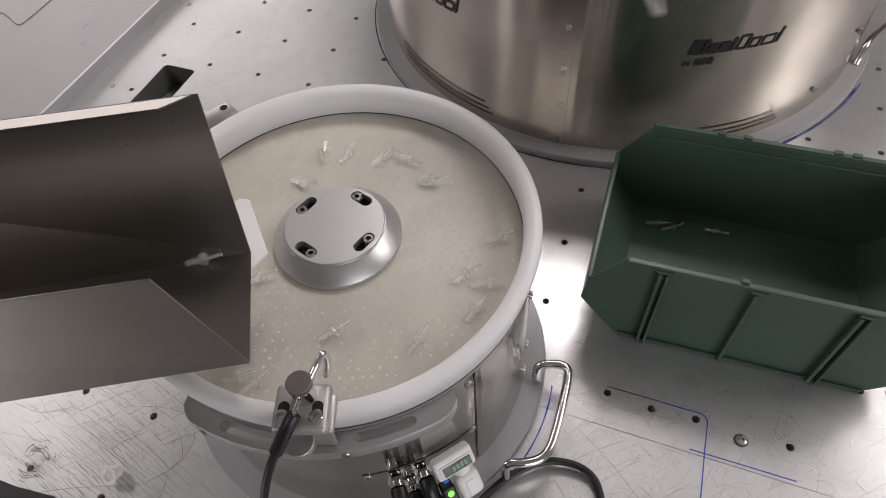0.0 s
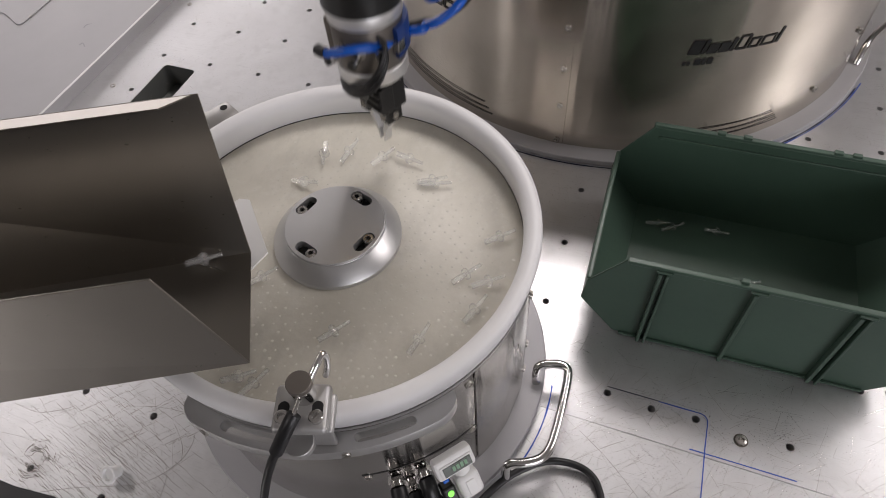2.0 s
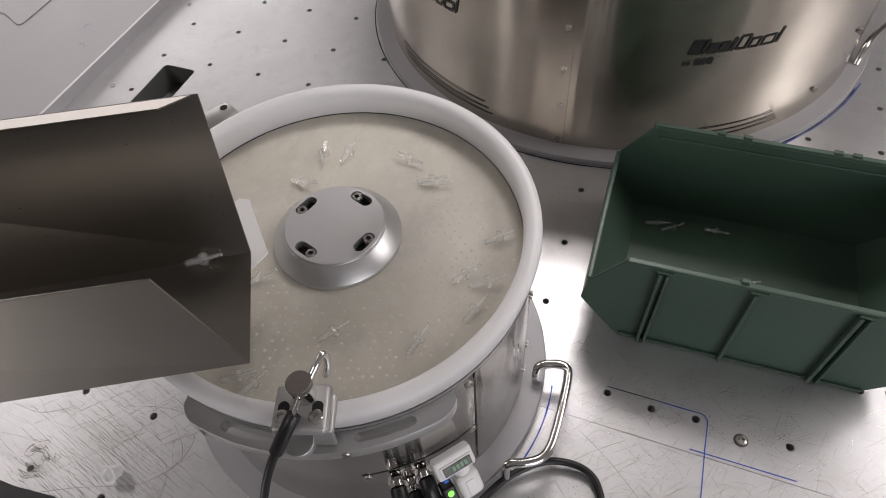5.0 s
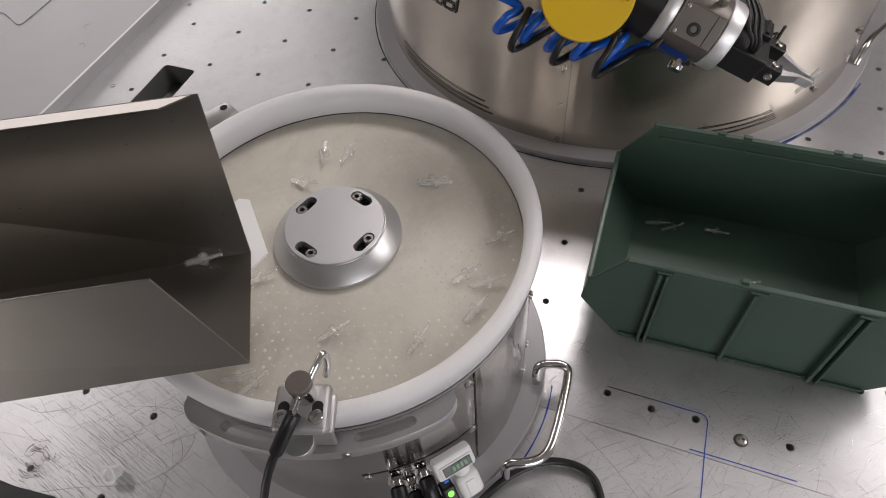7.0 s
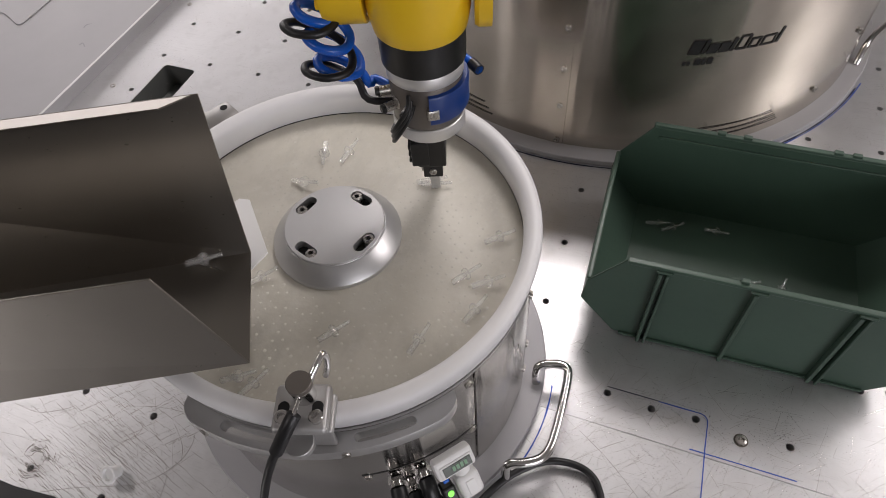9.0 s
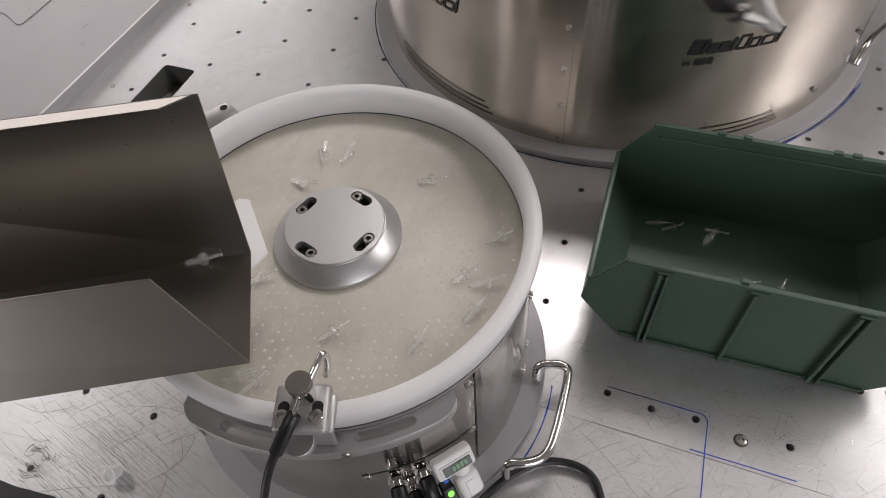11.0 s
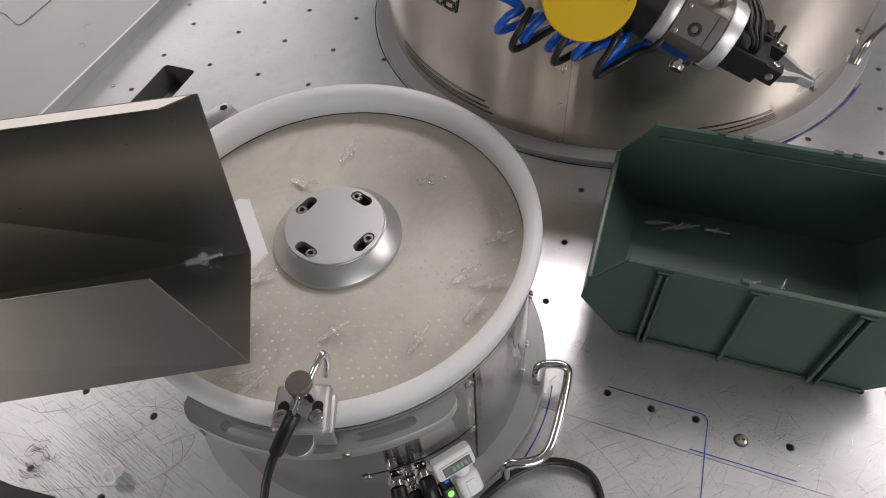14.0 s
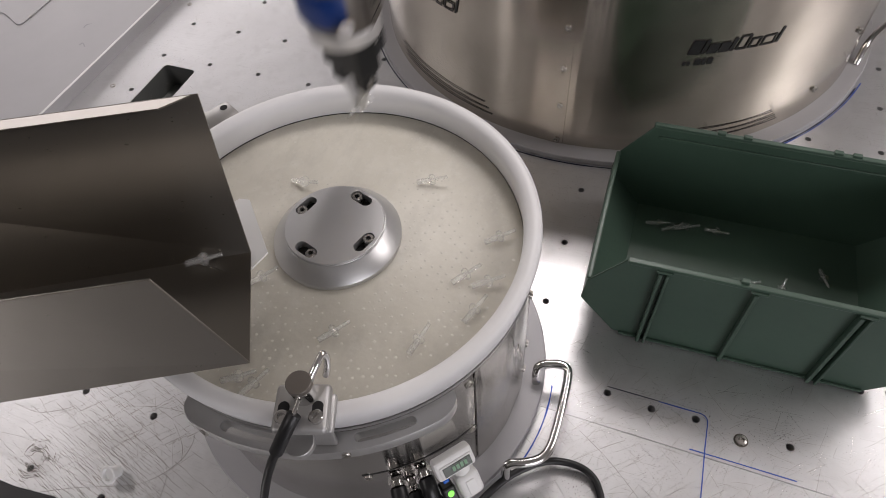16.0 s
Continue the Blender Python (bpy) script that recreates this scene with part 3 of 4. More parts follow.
def sensor_head():
    s = thing("sensor_holder", pose(DRUM[0], DRUM[1], 0), "small aluminium holder clamping a bent steel nozzle on the bracket", "sensor")
    s.matrix_basis = pose(DRUM[0], DRUM[1], 0) @ Matrix.Rotation(radians(-70.5), 4, "Z")
    smooth(part("block", box((0.037, 0.041, 0.010), (0.1905, 0.0035, 0.2775), 0.0035, seg=3), M_FLANGE, s))
    smooth(part("lower_plate", box((0.030, 0.043, 0.0075), (0.1905, 0.0050, 0.2685), 0.0025, seg=3), M_FLANGE, s))
    part("foot", box((0.0050, 0.034, 0.040), (0.1966, 0.0040, 0.2455), 0.0015), M_FLANGE, s)
    kx, ky = 0.1818, 0.0055
    smooth(part("post", rod(None, 0.0088, 0.2826, 0.2995, pose(kx, ky, 0), 36, 0.0006), M_CHROME, s))
    # Top of the silver cylinder, its dark reflection put into the colour.
    smooth(part("knob", rod(None, 0.0094, 0.2998, 0.3050, pose(kx, ky, 0), 40, 0.0005), M_DARK, s, "round flat clamping knob, coloured for its dark reflection"))
    smooth(part("clamp_disc", rod(None, 0.0112, 0.0, 0.0065, pose(0.2062, -0.0022, 0.2475), 36, 0.0006), M_FLANGE, s))
    smooth(part("nozzle", tube(spline([(0.1827, 0.0102, 0.294), (0.1758, 0.0127, 0.3), (0.1687, 0.0172, 0.306), (0.1617, 0.0208, 0.308), (0.1614, 0.0228, 0.302), (0.165, 0.0217, 0.292), (0.1665, 0.0193, 0.284)], 8), 0.0027, 12), M_CHROME, s, "bent polished steel tube"), 60)
    for yy in (-0.0090, 0.0160):
        # Flat black shapes painted for the shade in the block's slots.
        part("slot", prism([(0.0042 * math.cos(radians(q)) + (-0.004 if 90 < q < 270 else 0.002), 0.0042 * math.sin(radians(q))) for q in range(0, 360, 20)], 0.2826, 0.2829, m=pose(0.1945, yy, 0)), M_VOID, s)
        socket_screw(s, pose(0.1992, yy, 0.2826), 0.0054, 0.0036, mat=M_CHROME)
    smooth(part("plug", tube(spline([(0.2, 0.0024, 0.292), (0.2054, -0.0014, 0.288), (0.2118, -0.0077, 0.278), (0.2176, -0.0145, 0.266)], 6), 0.0053, 16), M_RUBBER, s, "black moulded plug"), 60)
    smooth(part("pin", tube([(0.1903, 0.0047, 0.294), (0.2004, 0.0014, 0.291)], 0.0018, 10), M_CHROME, s))
    smooth(part("cable", tube(spline([(0.2172, -0.0139, 0.267), (0.2221, -0.0204, 0.255), (0.2281, -0.0283, 0.235), (0.2362, -0.0379, 0.205), (0.2444, -0.0483, 0.17)], 8), 0.0034, 12), M_RUBBER, s, "black cable"), 60)


sensor_head()


def pressure_switch():
    s = thing("pressure_switch", pose(DRUM[0], DRUM[1], 0), "small white pressure switch with a lit display", "switch")
    s.matrix_basis = pose(DRUM[0], DRUM[1], 0) @ on_drum(0.1935, -39.3, 0.106) @ pose(0, 0, 0, -38, 0, 0)
    part("body", box((0.040, 0.021, 0.013), (0, 0.001, 0.0145), 0.003), M_WHITE, s)
    part("bezel", box((0.034, 0.013, 0.002), (0.001, -0.001, 0.0214), 0.0008), M_WHITE, s)
    part("display", box((0.029, 0.0095, 0.001), (0.001, -0.001, 0.0227), 0.0003), M_LCD, s, "dark display window")
    for k in range(4):
        part("digit_bar", box((0.0028, 0.0050, 0.0004), (-0.003 + 0.0042 * k, -0.0008, 0.0234)), M_DIGIT, s)
    part("button", box((0.006, 0.0035, 0.002), (-0.014, -0.0105, 0.0195), 0.0008), M_HOSE, s, "small blue button")
    fit = smooth(part("fitting", box((0.023, 0.026, 0.024), (0.006, -0.028, 0.010), 0.005, seg=3), M_WHITE, s, "off-white plastic elbow fitting"))
    part("fitting_rib", box((0.009, 0.016, 0.002), (0.006, -0.029, 0.0222), 0.0008), M_WHITE, fit)
    smooth(part("collar", rod(None, 0.0085, -0.017, -0.009, pose(0.005, 0, 0.012, 90, 0, 0) @ pose(0, 0, 0.0245), 24, 0.001), M_WHITE, s))
    part("terminal", box((0.013, 0.024, 0.016), (-0.014, -0.034, 0.006), 0.002), M_BLACK, s, "black terminal block")
    smooth(part("status_light", rod(None, 0.0032, 0.0138, 0.0152, pose(-0.014, -0.029, 0), 16, 0.0004), M_LED, s, "green status light"))


pressure_switch()


def plug_sockets():
    for k, (deg, z, tilt) in enumerate(((-55, 0.098, 0), (-47.2, 0.096, 0), (-51, 0.07, 0))):
        s = thing("cable_socket", pose(DRUM[0], DRUM[1], 0) @ on_drum(0.1868, deg, z), "metal cable socket with a black plug on the feeder", "socket", "cable sockets on the feeder")
        smooth(part("collar", rod(None, 0.0068, 0.0, 0.015, None, 18, 0.001), M_CHROME, s))
        smooth(part("nut", rod(None, 0.0082, 0.004, 0.009, None, 6), M_CHROME, s))
        body = smooth(part("plug", tube(spline([(0, 0, 0.014), (0, -0.004, 0.024), (0, -0.016, 0.031), (0, -0.05, 0.034)], 6), 0.0080, 16), M_RUBBER, s, "black rubber plug"), 60)
        smooth(part("grip_nut", rod(None, 0.0105, 0.004, 0.020, pose(0, -0.016, 0.031, 80, 0, 0), 10, 0.0015), M_BLACK, body, "black knurled union nut"))


plug_sockets()


def loose_cable():
    pts = [(0.79, -0.70, 0.02), (0.803, -0.662, 0.012), (0.822, -0.632, 0.012), (0.85, -0.6075, 0.012), (0.876, -0.5985, 0.010), (0.8985, -0.6005, 0.008), (0.913, -0.613, 0.006), (0.9225, -0.64, 0.006), (0.93, -0.70, 0.006)]
    c = thing("power_cable", pose(0, 0, 0), "black rubber cable curving over the table", "cable")
    smooth(part("cord", tube(spline(pts, 8), 0.004, 12), M_RUBBER, c), 60)


loose_cable()


def small_clutter():
    k = thing("plastic_cap", pose(0.404, -0.772, 0.0), "small white plastic cap lying on the table", "cap")
    m = pose(0, 0, 0.0106, 42, 0, -8)
    smooth(part("flange", lathe([(0, 0.0075), (0.0060, 0.0075), (0.0068, 0.011), (0.0092, 0.0112), (0.0105, 0.0102), (0.0105, 0.0085), (0.0085, 0.0068), (0.0, 0.006)], 32, m=m), M_WHITE, k))
    smooth(part("stem", rod(None, 0.0068, -0.005, 0.0066, m, 24, 0.001), M_WHITE, k))
    b = thing("black_cover_edge", pose(0, 0, 0), "black rubber mat edge on the table", "mat")
    part("mat", prism([(0.16, -0.823), (0.30, -0.8225), (0.352, -0.8165), (0.375, -0.822), (0.375, -0.93), (0.16, -0.93)], 0.0, 0.006, bevel=0.0015), M_RUBBER, b)


small_clutter()

# ---- the chute ----


def chute():
    """Folded sheet trough; its end hangs over the disc."""
    c = thing("feed_chute", pose(0, 0, 0), "folded stainless sheet chute ending above the feeder disc", "chute")
    z = 0.30
    e_back, e_front = Vector((0.5878, -0.6167, z)), Vector((0.6378, -0.7045, z))
    far = 0.42
    t = 0.0015

    def sheet(name, pts, label=""):
        bm = bmesh.new()
        f = bm.faces.new([bm.verts.new(p) for p in pts])
        bm.normal_update()
        r = bmesh.ops.extrude_face_region(bm, geom=[f])
        vs = [v for v in r["geom"] if isinstance(v, bmesh.types.BMVert)]
        bmesh.ops.translate(bm, vec=f.normal * t, verts=vs)
        bmesh.ops.bevel(bm, geom=bm.edges[:], offset=0.0004, segments=1, affect="EDGES")
        return part(name, bm, M_SHEET, c, label)
    d_back, d_front = Vector((-0.871, -0.491, 0)), Vector((-0.878, -0.477, 0))
    d_tb, d_tf = Vector((-0.884, -0.468, 0)), Vector((-0.884, -0.468, 0))
    top_b, top_f = Vector((0.555, -0.5683, 0.42)), Vector((0.6191, -0.7182, 0.42))
    sheet("floor_sheet", [e_back, e_front, e_front + d_front * far, e_back + d_back * far])
    sheet("back_wall", [e_back, e_back + d_back * far, top_b + d_tb * far, top_b])
    lip = Vector((0.0085, -0.0145, 0.0040))
    sheet("back_lip", [top_b + d_tb * 0.003, top_b + d_tb * far, top_b + d_tb * far + lip, top_b + d_tb * 0.026 + lip], "folded top lip")
    sheet("front_wall", [e_front, e_front + d_front * far, top_f + d_tf * far, top_f])
    part("deflector", prism([(0.546, -0.567), (0.5555, -0.5654), (0.5997, -0.6116), (0.5951, -0.6298), (0.5746, -0.6376), (0.5376, -0.5866)], 0.2965, 0.2985), M_WHITE, c, "white plastic deflector strip")


chute()

# ---- the large drum ----


def large_drum():
    d = thing("large_drum_feeder", pose(BIG[0], BIG[1], 0), "large round stainless steel feeder drum on a grey flange", "feeder")
    smooth(part("base_flange", lathe([(0, 0), (0.4435, 0), (0.4445, 0.001), (0.4445, 0.009), (0.4435, 0.010), (0, 0.010)], 160), M_GREY, d, "flat grey base flange"))
    smooth(part("housing", creased(dented(lathe([(0, 0.010), (0.4185, 0.010), (0.4185, 0.06), (0.4185, 0.12), (0.4185, 0.19), (0.4185, 0.24), (0.4185, 0.285), (0, 0.285)], 900), 0.0008, 2.6), ((-87.6, 0.0007, 0.75), (-93.2, 0.0003, 0.4), (-84.2, 0.00025, 0.35))), M_STEEL, d, "rolled stainless steel housing"))
    smooth(part("rim", lathe([(0.39, 0.285), (0.427, 0.285), (0.43, 0.288), (0.43, 0.305), (0.426, 0.31), (0.395, 0.31), (0.39, 0.305)], 160, closed=True), M_RING, d))
    part("joint_strip", lathe([(0.4187, 0.011), (0.4204, 0.011), (0.4204, 0.282), (0.4187, 0.282)], 4, -92.1, -88.9, closed=True), M_STEEL, d, "overlapping steel joint strip")
    for z in (0.018, 0.084, 0.149, 0.213, 0.272):
        socket_screw(d, on_drum(0.4195, -90.2, z), 0.0042, 0.003)
    for deg, z in ((-35, 0.05), (-26, 0.12), (-21, 0.20), (-22, 0.10)):
        socket_screw(d, on_drum(0.4195, deg, z), 0.0042, 0.003)
    for z in (0.046, 0.036, 0.027):
        for a0, a1 in ((-136, -106.8), (-62.5, -46)):
            sh = (0.046 - z) * 200
            smooth(part("groove", lathe([(0.4194, z), (0.4199, z), (0.4199, z + 0.0012), (0.4194, z + 0.0012)], 40, a0 + sh * 0.3, a1 + sh * 0.5, closed=True), M_PRINT, d, "thin dark printed stripe"))
    # printed mark: solid blocks, then open frames, then a row of small blocks
    def slant_bar(x0, x1, z0, z1, slant, m, bm=None):
        return prism([(x0 + slant * z0, z0), (x1 + slant * z0, z0), (x1 + slant * z1, z1), (x0 + slant * z1, z1)], 0, 0.0004, bm=bm, m=m)

    for base in (-69.2, -130.2):
        a = base
        for w, h, gap in ((0.015, 0.021, 0.002), (0.005, 0.021, 0.002), (0.013, 0.0145, 0.002), (0.013, 0.0145, 0.002), (0.005, 0.019, 0.003)):
            part("printed_bar", slant_bar(0, w, 0, h, 0.25, on_drum(0.4193, a, 0.181)), M_PRINT, d, "solid black printed block")
            a += math.degrees((w + gap) / 0.42)
        for w, h, gap in ((0.014, 0.021, 0.003), (0.014, 0.0145, 0.003), (0.019, 0.0145, 0.003), (0.0035, 0.022, 0.004)):
            m, bm = on_drum(0.4193, a, 0.181), bmesh.new()
            t = 0.0022
            for x0, x1, z0, z1 in (((0, t, 0, h), (w - t, w, 0, h), (t, w - t, 0, t), (t, w - t, h - t, h)) if w > 0.006 else ((0, w, 0, h),)):
                slant_bar(x0, x1, z0, z1, 0.25, m, bm)
            part("printed_frame", bm, M_PRINT, d, "open black printed frame")
            a += math.degrees((w + gap) / 0.42)
        a = base - 0.4
        for w, h, gap in ((0.004, 0.006, 0.002), (0.004, 0.006, 0.005), (0.008, 0.0095, 0.002), (0.005, 0.0095, 0.002), (0.007, 0.0095, 0.002)):
            part("printed_bar", slant_bar(0, w, 0, h, 0.1, on_drum(0.4193, a, 0.164)), M_PRINT, d, "small black printed block")
            a += math.degrees((w + gap) / 0.42)
    h = [(r * math.cos(radians(a)), r * math.sin(radians(a)), z) for r, a, z in ((0.431, -14, 0.010), (0.431, -13.2, 0.020), (0.432, -11.5, 0.032), (0.438, -8, 0.036), (0.452, -3.5, 0.036), (0.470, 0.5, 0.036), (0.478, 4, 0.036), (0.478, 9, 0.036), (0.470, 12.5, 0.036), (0.445, 14, 0.034), (0.433, 14.4, 0.022), (0.432, 14.5, 0.010))]
    smooth(part("handle", tube(spline(h, 6), 0.0055, 14), M_CHROME, d, "polished steel bow handle"), 60)


large_drum()

# ---- the green bin ----


def green_bin():
    """Picking bin with its low nose towards the feeder; wall profile in x, z."""
    b = thing("storage_bin", pose(0.8425, -0.418, 0, 0, 0, 2.0), "dark green plastic storage bin, nearly empty", "bin")
    L, W, H, t = 0.362, 0.212, 0.150, 0.0028
    prof = [(0.0, 0.058), (0.045, 0.002), (L - 0.033, 0.0), (L, 0.042), (L, H), (0.042, H), (0.004, 0.095)]

    def wall(y0, y1):
        bm = bmesh.new()
        a, c = [bm.verts.new((x, y0, z)) for x, z in prof], [bm.verts.new((x, y1, z)) for x, z in prof]
        bm.faces.new(a)
        bm.faces.new(c[::-1])
        n = len(prof)
        for k in range(n):
            bm.faces.new((a[k], c[k], c[(k + 1) % n], a[(k + 1) % n]))
        bmesh.ops.bevel(bm, geom=bm.edges[:], offset=0.0008, segments=1, affect="EDGES")
        return bm
    near = part("side_wall", wall(0, t), M_GREEN, b)
    far = part("side_wall", wall(W - t, W), M_GREEN, b)
    part("floor", box((L - 0.077, W - 2 * t, t), ((L + 0.011) / 2, W / 2, 0.006)), M_GREEN, b)
    part("end_wall", box((t, W - 2 * t, H - 0.044), (L - t / 2 - 0.0004, W / 2, H / 2 + 0.022)), M_GREEN, b)

    def strip(x0, z0, x1, z1, name):
        ln = math.hypot(x1 - x0, z1 - z0)
        m = Matrix.Translation(((x0 + x1) / 2, W / 2, (z0 + z1) / 2)) @ Matrix.Rotation(-math.atan2(z1 - z0, x1 - x0), 4, "Y")
        part(name, box((ln, W - 2 * t, t), m=m), M_GREEN, b)
    strip(0.002, 0.060, 0.046, 0.005, "nose_panel")
    strip(0.002, 0.060, 0.006, 0.096, "front_lip")
    part("lip_bead", box((0.006, W - 0.004, 0.005), (0.0055, W / 2, 0.0975), 0.0018), M_GREEN, b)
    strip(L - 0.035, 0.005, L - 0.003, 0.044, "end_panel")
    # rims and upright ribs
    part("rim", box((L - 0.040, 0.007, 0.005), ((L + 0.042) / 2, -0.0015, H + 0.0005), 0.0012), M_GREEN, near)
    part("rim", box((L - 0.040, 0.007, 0.005), ((L + 0.042) / 2, W + 0.0015, H + 0.0005), 0.0012), M_GREEN, far)
    for x, w in ((0.0765, 0.004), (0.0838, 0.003), (0.172, 0.0045), (0.270, 0.0045), (0.2785, 0.003)):
        part("rib", box((w, 0.008, H - 0.006), (x, -0.004, (H - 0.006) / 2 + 0.001), 0.001), M_GREEN, near, "upright stiffening rib")
    for x in (0.0802, 0.174, 0.2745):
        part("rib_cap", box((0.017, 0.006, 0.003), (x, -0.0046, H - 0.002), 0.0008), M_GREEN, near, "widened top of a rib")
    part("notch_lug", box((0.008, 0.006, 0.006), (0.158, 0.001, H + 0.003), 0.001), M_GREEN, near)
    part("inner_step", box((L - 0.05, 0.003, 0.004), ((L + 0.05) / 2, W - t - 0.0012, H - 0.014), 0.001), M_GREEN, far)
    for x in (0.12, 0.15, 0.25, 0.27):
        part("notch_lug", box((0.010, 0.006, 0.006), (x, W + 0.002, H + 0.003), 0.001), M_GREEN, far)
    part("bead", box((L - 0.088, 0.004, 0.003), ((L + 0.018) / 2, -0.002, 0.004), 0.001), M_GREEN, near)


green_bin()

# ---- clear connectors ----


def connector_mesh():
    bm = bmesh.new()
    rx = Matrix.Rotation(radians(90), 4, "Y")
    lathe([(0.0020, -0.0155), (0.0028, -0.0155), (0.0029, -0.0030), (0.0050, -0.0024), (0.0058, -0.0008), (0.0058, 0.0010), (0.0048, 0.0024), (0.0020, 0.0032), (0.0017, 0.0150), (0.0020, 0.0155), (0.0011, 0.0160), (0.0011, 0.0), (0.0020, -0.001)], 18, bm=bm, m=rx, closed=True)
    me = bpy.data.meshes.new("connector")
    bmesh.ops.recalc_face_normals(bm, faces=bm.faces)
    bm.to_mesh(me)
    bm.free()
    me.materials.append(M_CLEAR)
    me.polygons.foreach_set("use_smooth", [True] * len(me.polygons))
    me.set_sharp_from_angle(angle=radians(40))
    return me


CONNECTOR = connector_mesh()


def connector(m, where):
    o = new("connector", CONNECTOR)
    o.matrix_basis = m
    return tagged(o, "clear plastic tube connector " + where, "connector", "clear plastic connectors")


ZD = 0.2391
for x, y, a in ((0.5543, -0.4862, 0), (0.6781, -0.4457, 19), (0.7478, -0.5437, 49), (0.7314, -0.6185, 75), (0.7669, -0.5760, 68), (0.6590, -0.6345, 48),
                (0.7690, -0.5450, 32), (0.7640, -0.4940, 37), (0.5709, -0.6033, 46), (0.6019, -0.6978, 29), (0.6172, -0.6990, 61)):
    connector(pose(x, y, ZD, 20 * math.sin(x * 90), -12, a), "lying on the milky disc")
connector(pose(0.5589, -0.6386, 0.3076, 0, -10, 28.6), "lying in the steel chute")
for x, y, a in ((0.913, -0.2398, 8), (0.9335, -0.2406, 31), (0.9895, -0.2316, -7)):
    connector(pose(x, y, 0.0137, 10, -11, a), "lying in the green bin")

# ---- the robot wrist and gripper ----
UP = Matrix.Rotation(radians(20), 3, "Z").to_quaternion()


def drop_turn():
    z = Vector((-0.932, 0.020, 0.349)).normalized()
    away = Vector((-0.10, 0.857, -0.50))
    x = (away - z * away.dot(z)).normalized()
    y = z.cross(x)
    return Matrix((x, y, z)).transposed().to_quaternion()


DROP = drop_turn()


def robot():
    r = thing("robot_arm", pose(0.85, -0.24, 0.33), "yellow robot wrist carrying a two finger gripper", "robot")
    smooth(part("wrist_flange", lathe([(0, 0.1555), (0.0335, 0.1555), (0.0348, 0.157), (0.0352, 0.185), (0, 0.185)], 64), M_BLACK, r, "black wrist ring"))
    smooth(part("wrist_housing", lathe([(0, 0.1852), (0.0360, 0.1852), (0.0370, 0.1865), (0.0392, 0.198), (0.0400, 0.205), (0.040, 0.235), (0.030, 0.262), (0, 0.27)], 64), M_YELLOW, r, "yellow painted wrist housing"), 30)
    side = Matrix.Rotation(radians(-90), 4, "Y")
    cap = smooth(part("joint_cover", lathe([(0, 0.040), (0.0385, 0.040), (0.0395, 0.041), (0.0395, 0.068), (0.038, 0.072), (0, 0.072)], 56, m=Matrix.Translation((0, 0.018, 0.222)) @ side), M_YELLOW, r, "round yellow joint cover"), 30)
    for a in (200, 255, 310):
        socket_screw(cap, Matrix.Translation((0, 0.018, 0.222)) @ side @ pose(0.032 * math.cos(radians(a)), 0.032 * math.sin(radians(a)), 0.072), 0.0045, 0.003, mat=M_YELLOW)
    smooth(part("joint_cover", lathe([(0, -0.042), (0.034, -0.042), (0.036, -0.045), (0.036, -0.055), (0, -0.057)], 48, m=Matrix.Translation((0, 0.012, 0.214)) @ side), M_YELLOW, r, "round yellow joint cover"), 30)
    part("forearm", box((0.085, 0.075, 0.15), (-0.004, 0.0, 0.325), 0.014, m=Matrix.Translation((0, 0, 0))), M_YELLOW, r, "yellow forearm end")
    # coiled air hoses, drawn on the +x side and turned round the wrist by their own keys
    coil = new("hose_set")
    coil.parent = r
    tagged(coil, "coiled blue and black air hoses")
    pts, n, turns = [(0.036, 0.0, 0.118), (0.046, -0.004, 0.120), (0.058, -0.010, 0.124)], 96, 5
    for k in range(n):
        f = k / (n - 1)
        a = math.pi + 2 * math.pi * turns * f
        lean = 0.010 * math.cos(a)
        pts.append((0.080 + 0.020 * f + (0.019 - 0.003 * f) * math.cos(a), 0.002 + 0.017 * math.sin(a), 0.132 + 0.125 * f + lean))
    pts.append((0.09, 0.01, 0.30))
    smooth(part("coiled_hose", tube(spline(pts[:1] + pts[2:5:2] + pts[6::3], 4), 0.0040, 10), M_HOSE, coil, "coiled bright blue air hose"), 60)
    pts = [(0.034, 0.008, 0.114), (0.05, 0.012, 0.116)]
    for k in range(60):
        f = k / 59
        a = math.pi * 0.8 + 2 * math.pi * 3 * f
        pts.append((0.084 + 0.020 * f + 0.022 * math.cos(a), 0.010 + 0.018 * math.sin(a), 0.122 + 0.12 * f + 0.008 * math.cos(a)))
    pts.append((0.10, 0.02, 0.30))
    smooth(part("coiled_hose", tube(spline(pts[:1] + pts[4::3], 4), 0.0034, 10), M_RUBBER, coil, "coiled black air hose"), 60)

    wrap = [(0.0365 * math.cos(radians(a)), 0.0365 * math.sin(radians(a)), 0.128 + 0.004 * math.sin(radians(3 * a))) for a in range(-150, -14, 6)]
    smooth(part("hose_loop", tube(wrap, 0.0040, 10), M_HOSE, coil, "bright blue hose wrapped round the tool"), 60)
    smooth(part("hose_end", tube(wrap[:4], 0.0050, 12), M_RUBBER, coil, "black hose fitting"), 60)

    # everything that spins with the last axis
    tool = smooth(part("gripper", lathe([(0, 0.1), (0.0305, 0.1), (0.0312, 0.101), (0.0312, 0.142), (0.0305, 0.143), (0, 0.143)], 64), M_DARK, r, "dark grey tool changer with gripper"))
    smooth(part("adapter_ring", lathe([(0, 0.1432), (0.0320, 0.1432), (0.0326, 0.144), (0.0326, 0.1545), (0.0320, 0.1553), (0, 0.1553)], 64), M_BRUSH, tool, "bright steel ring"))
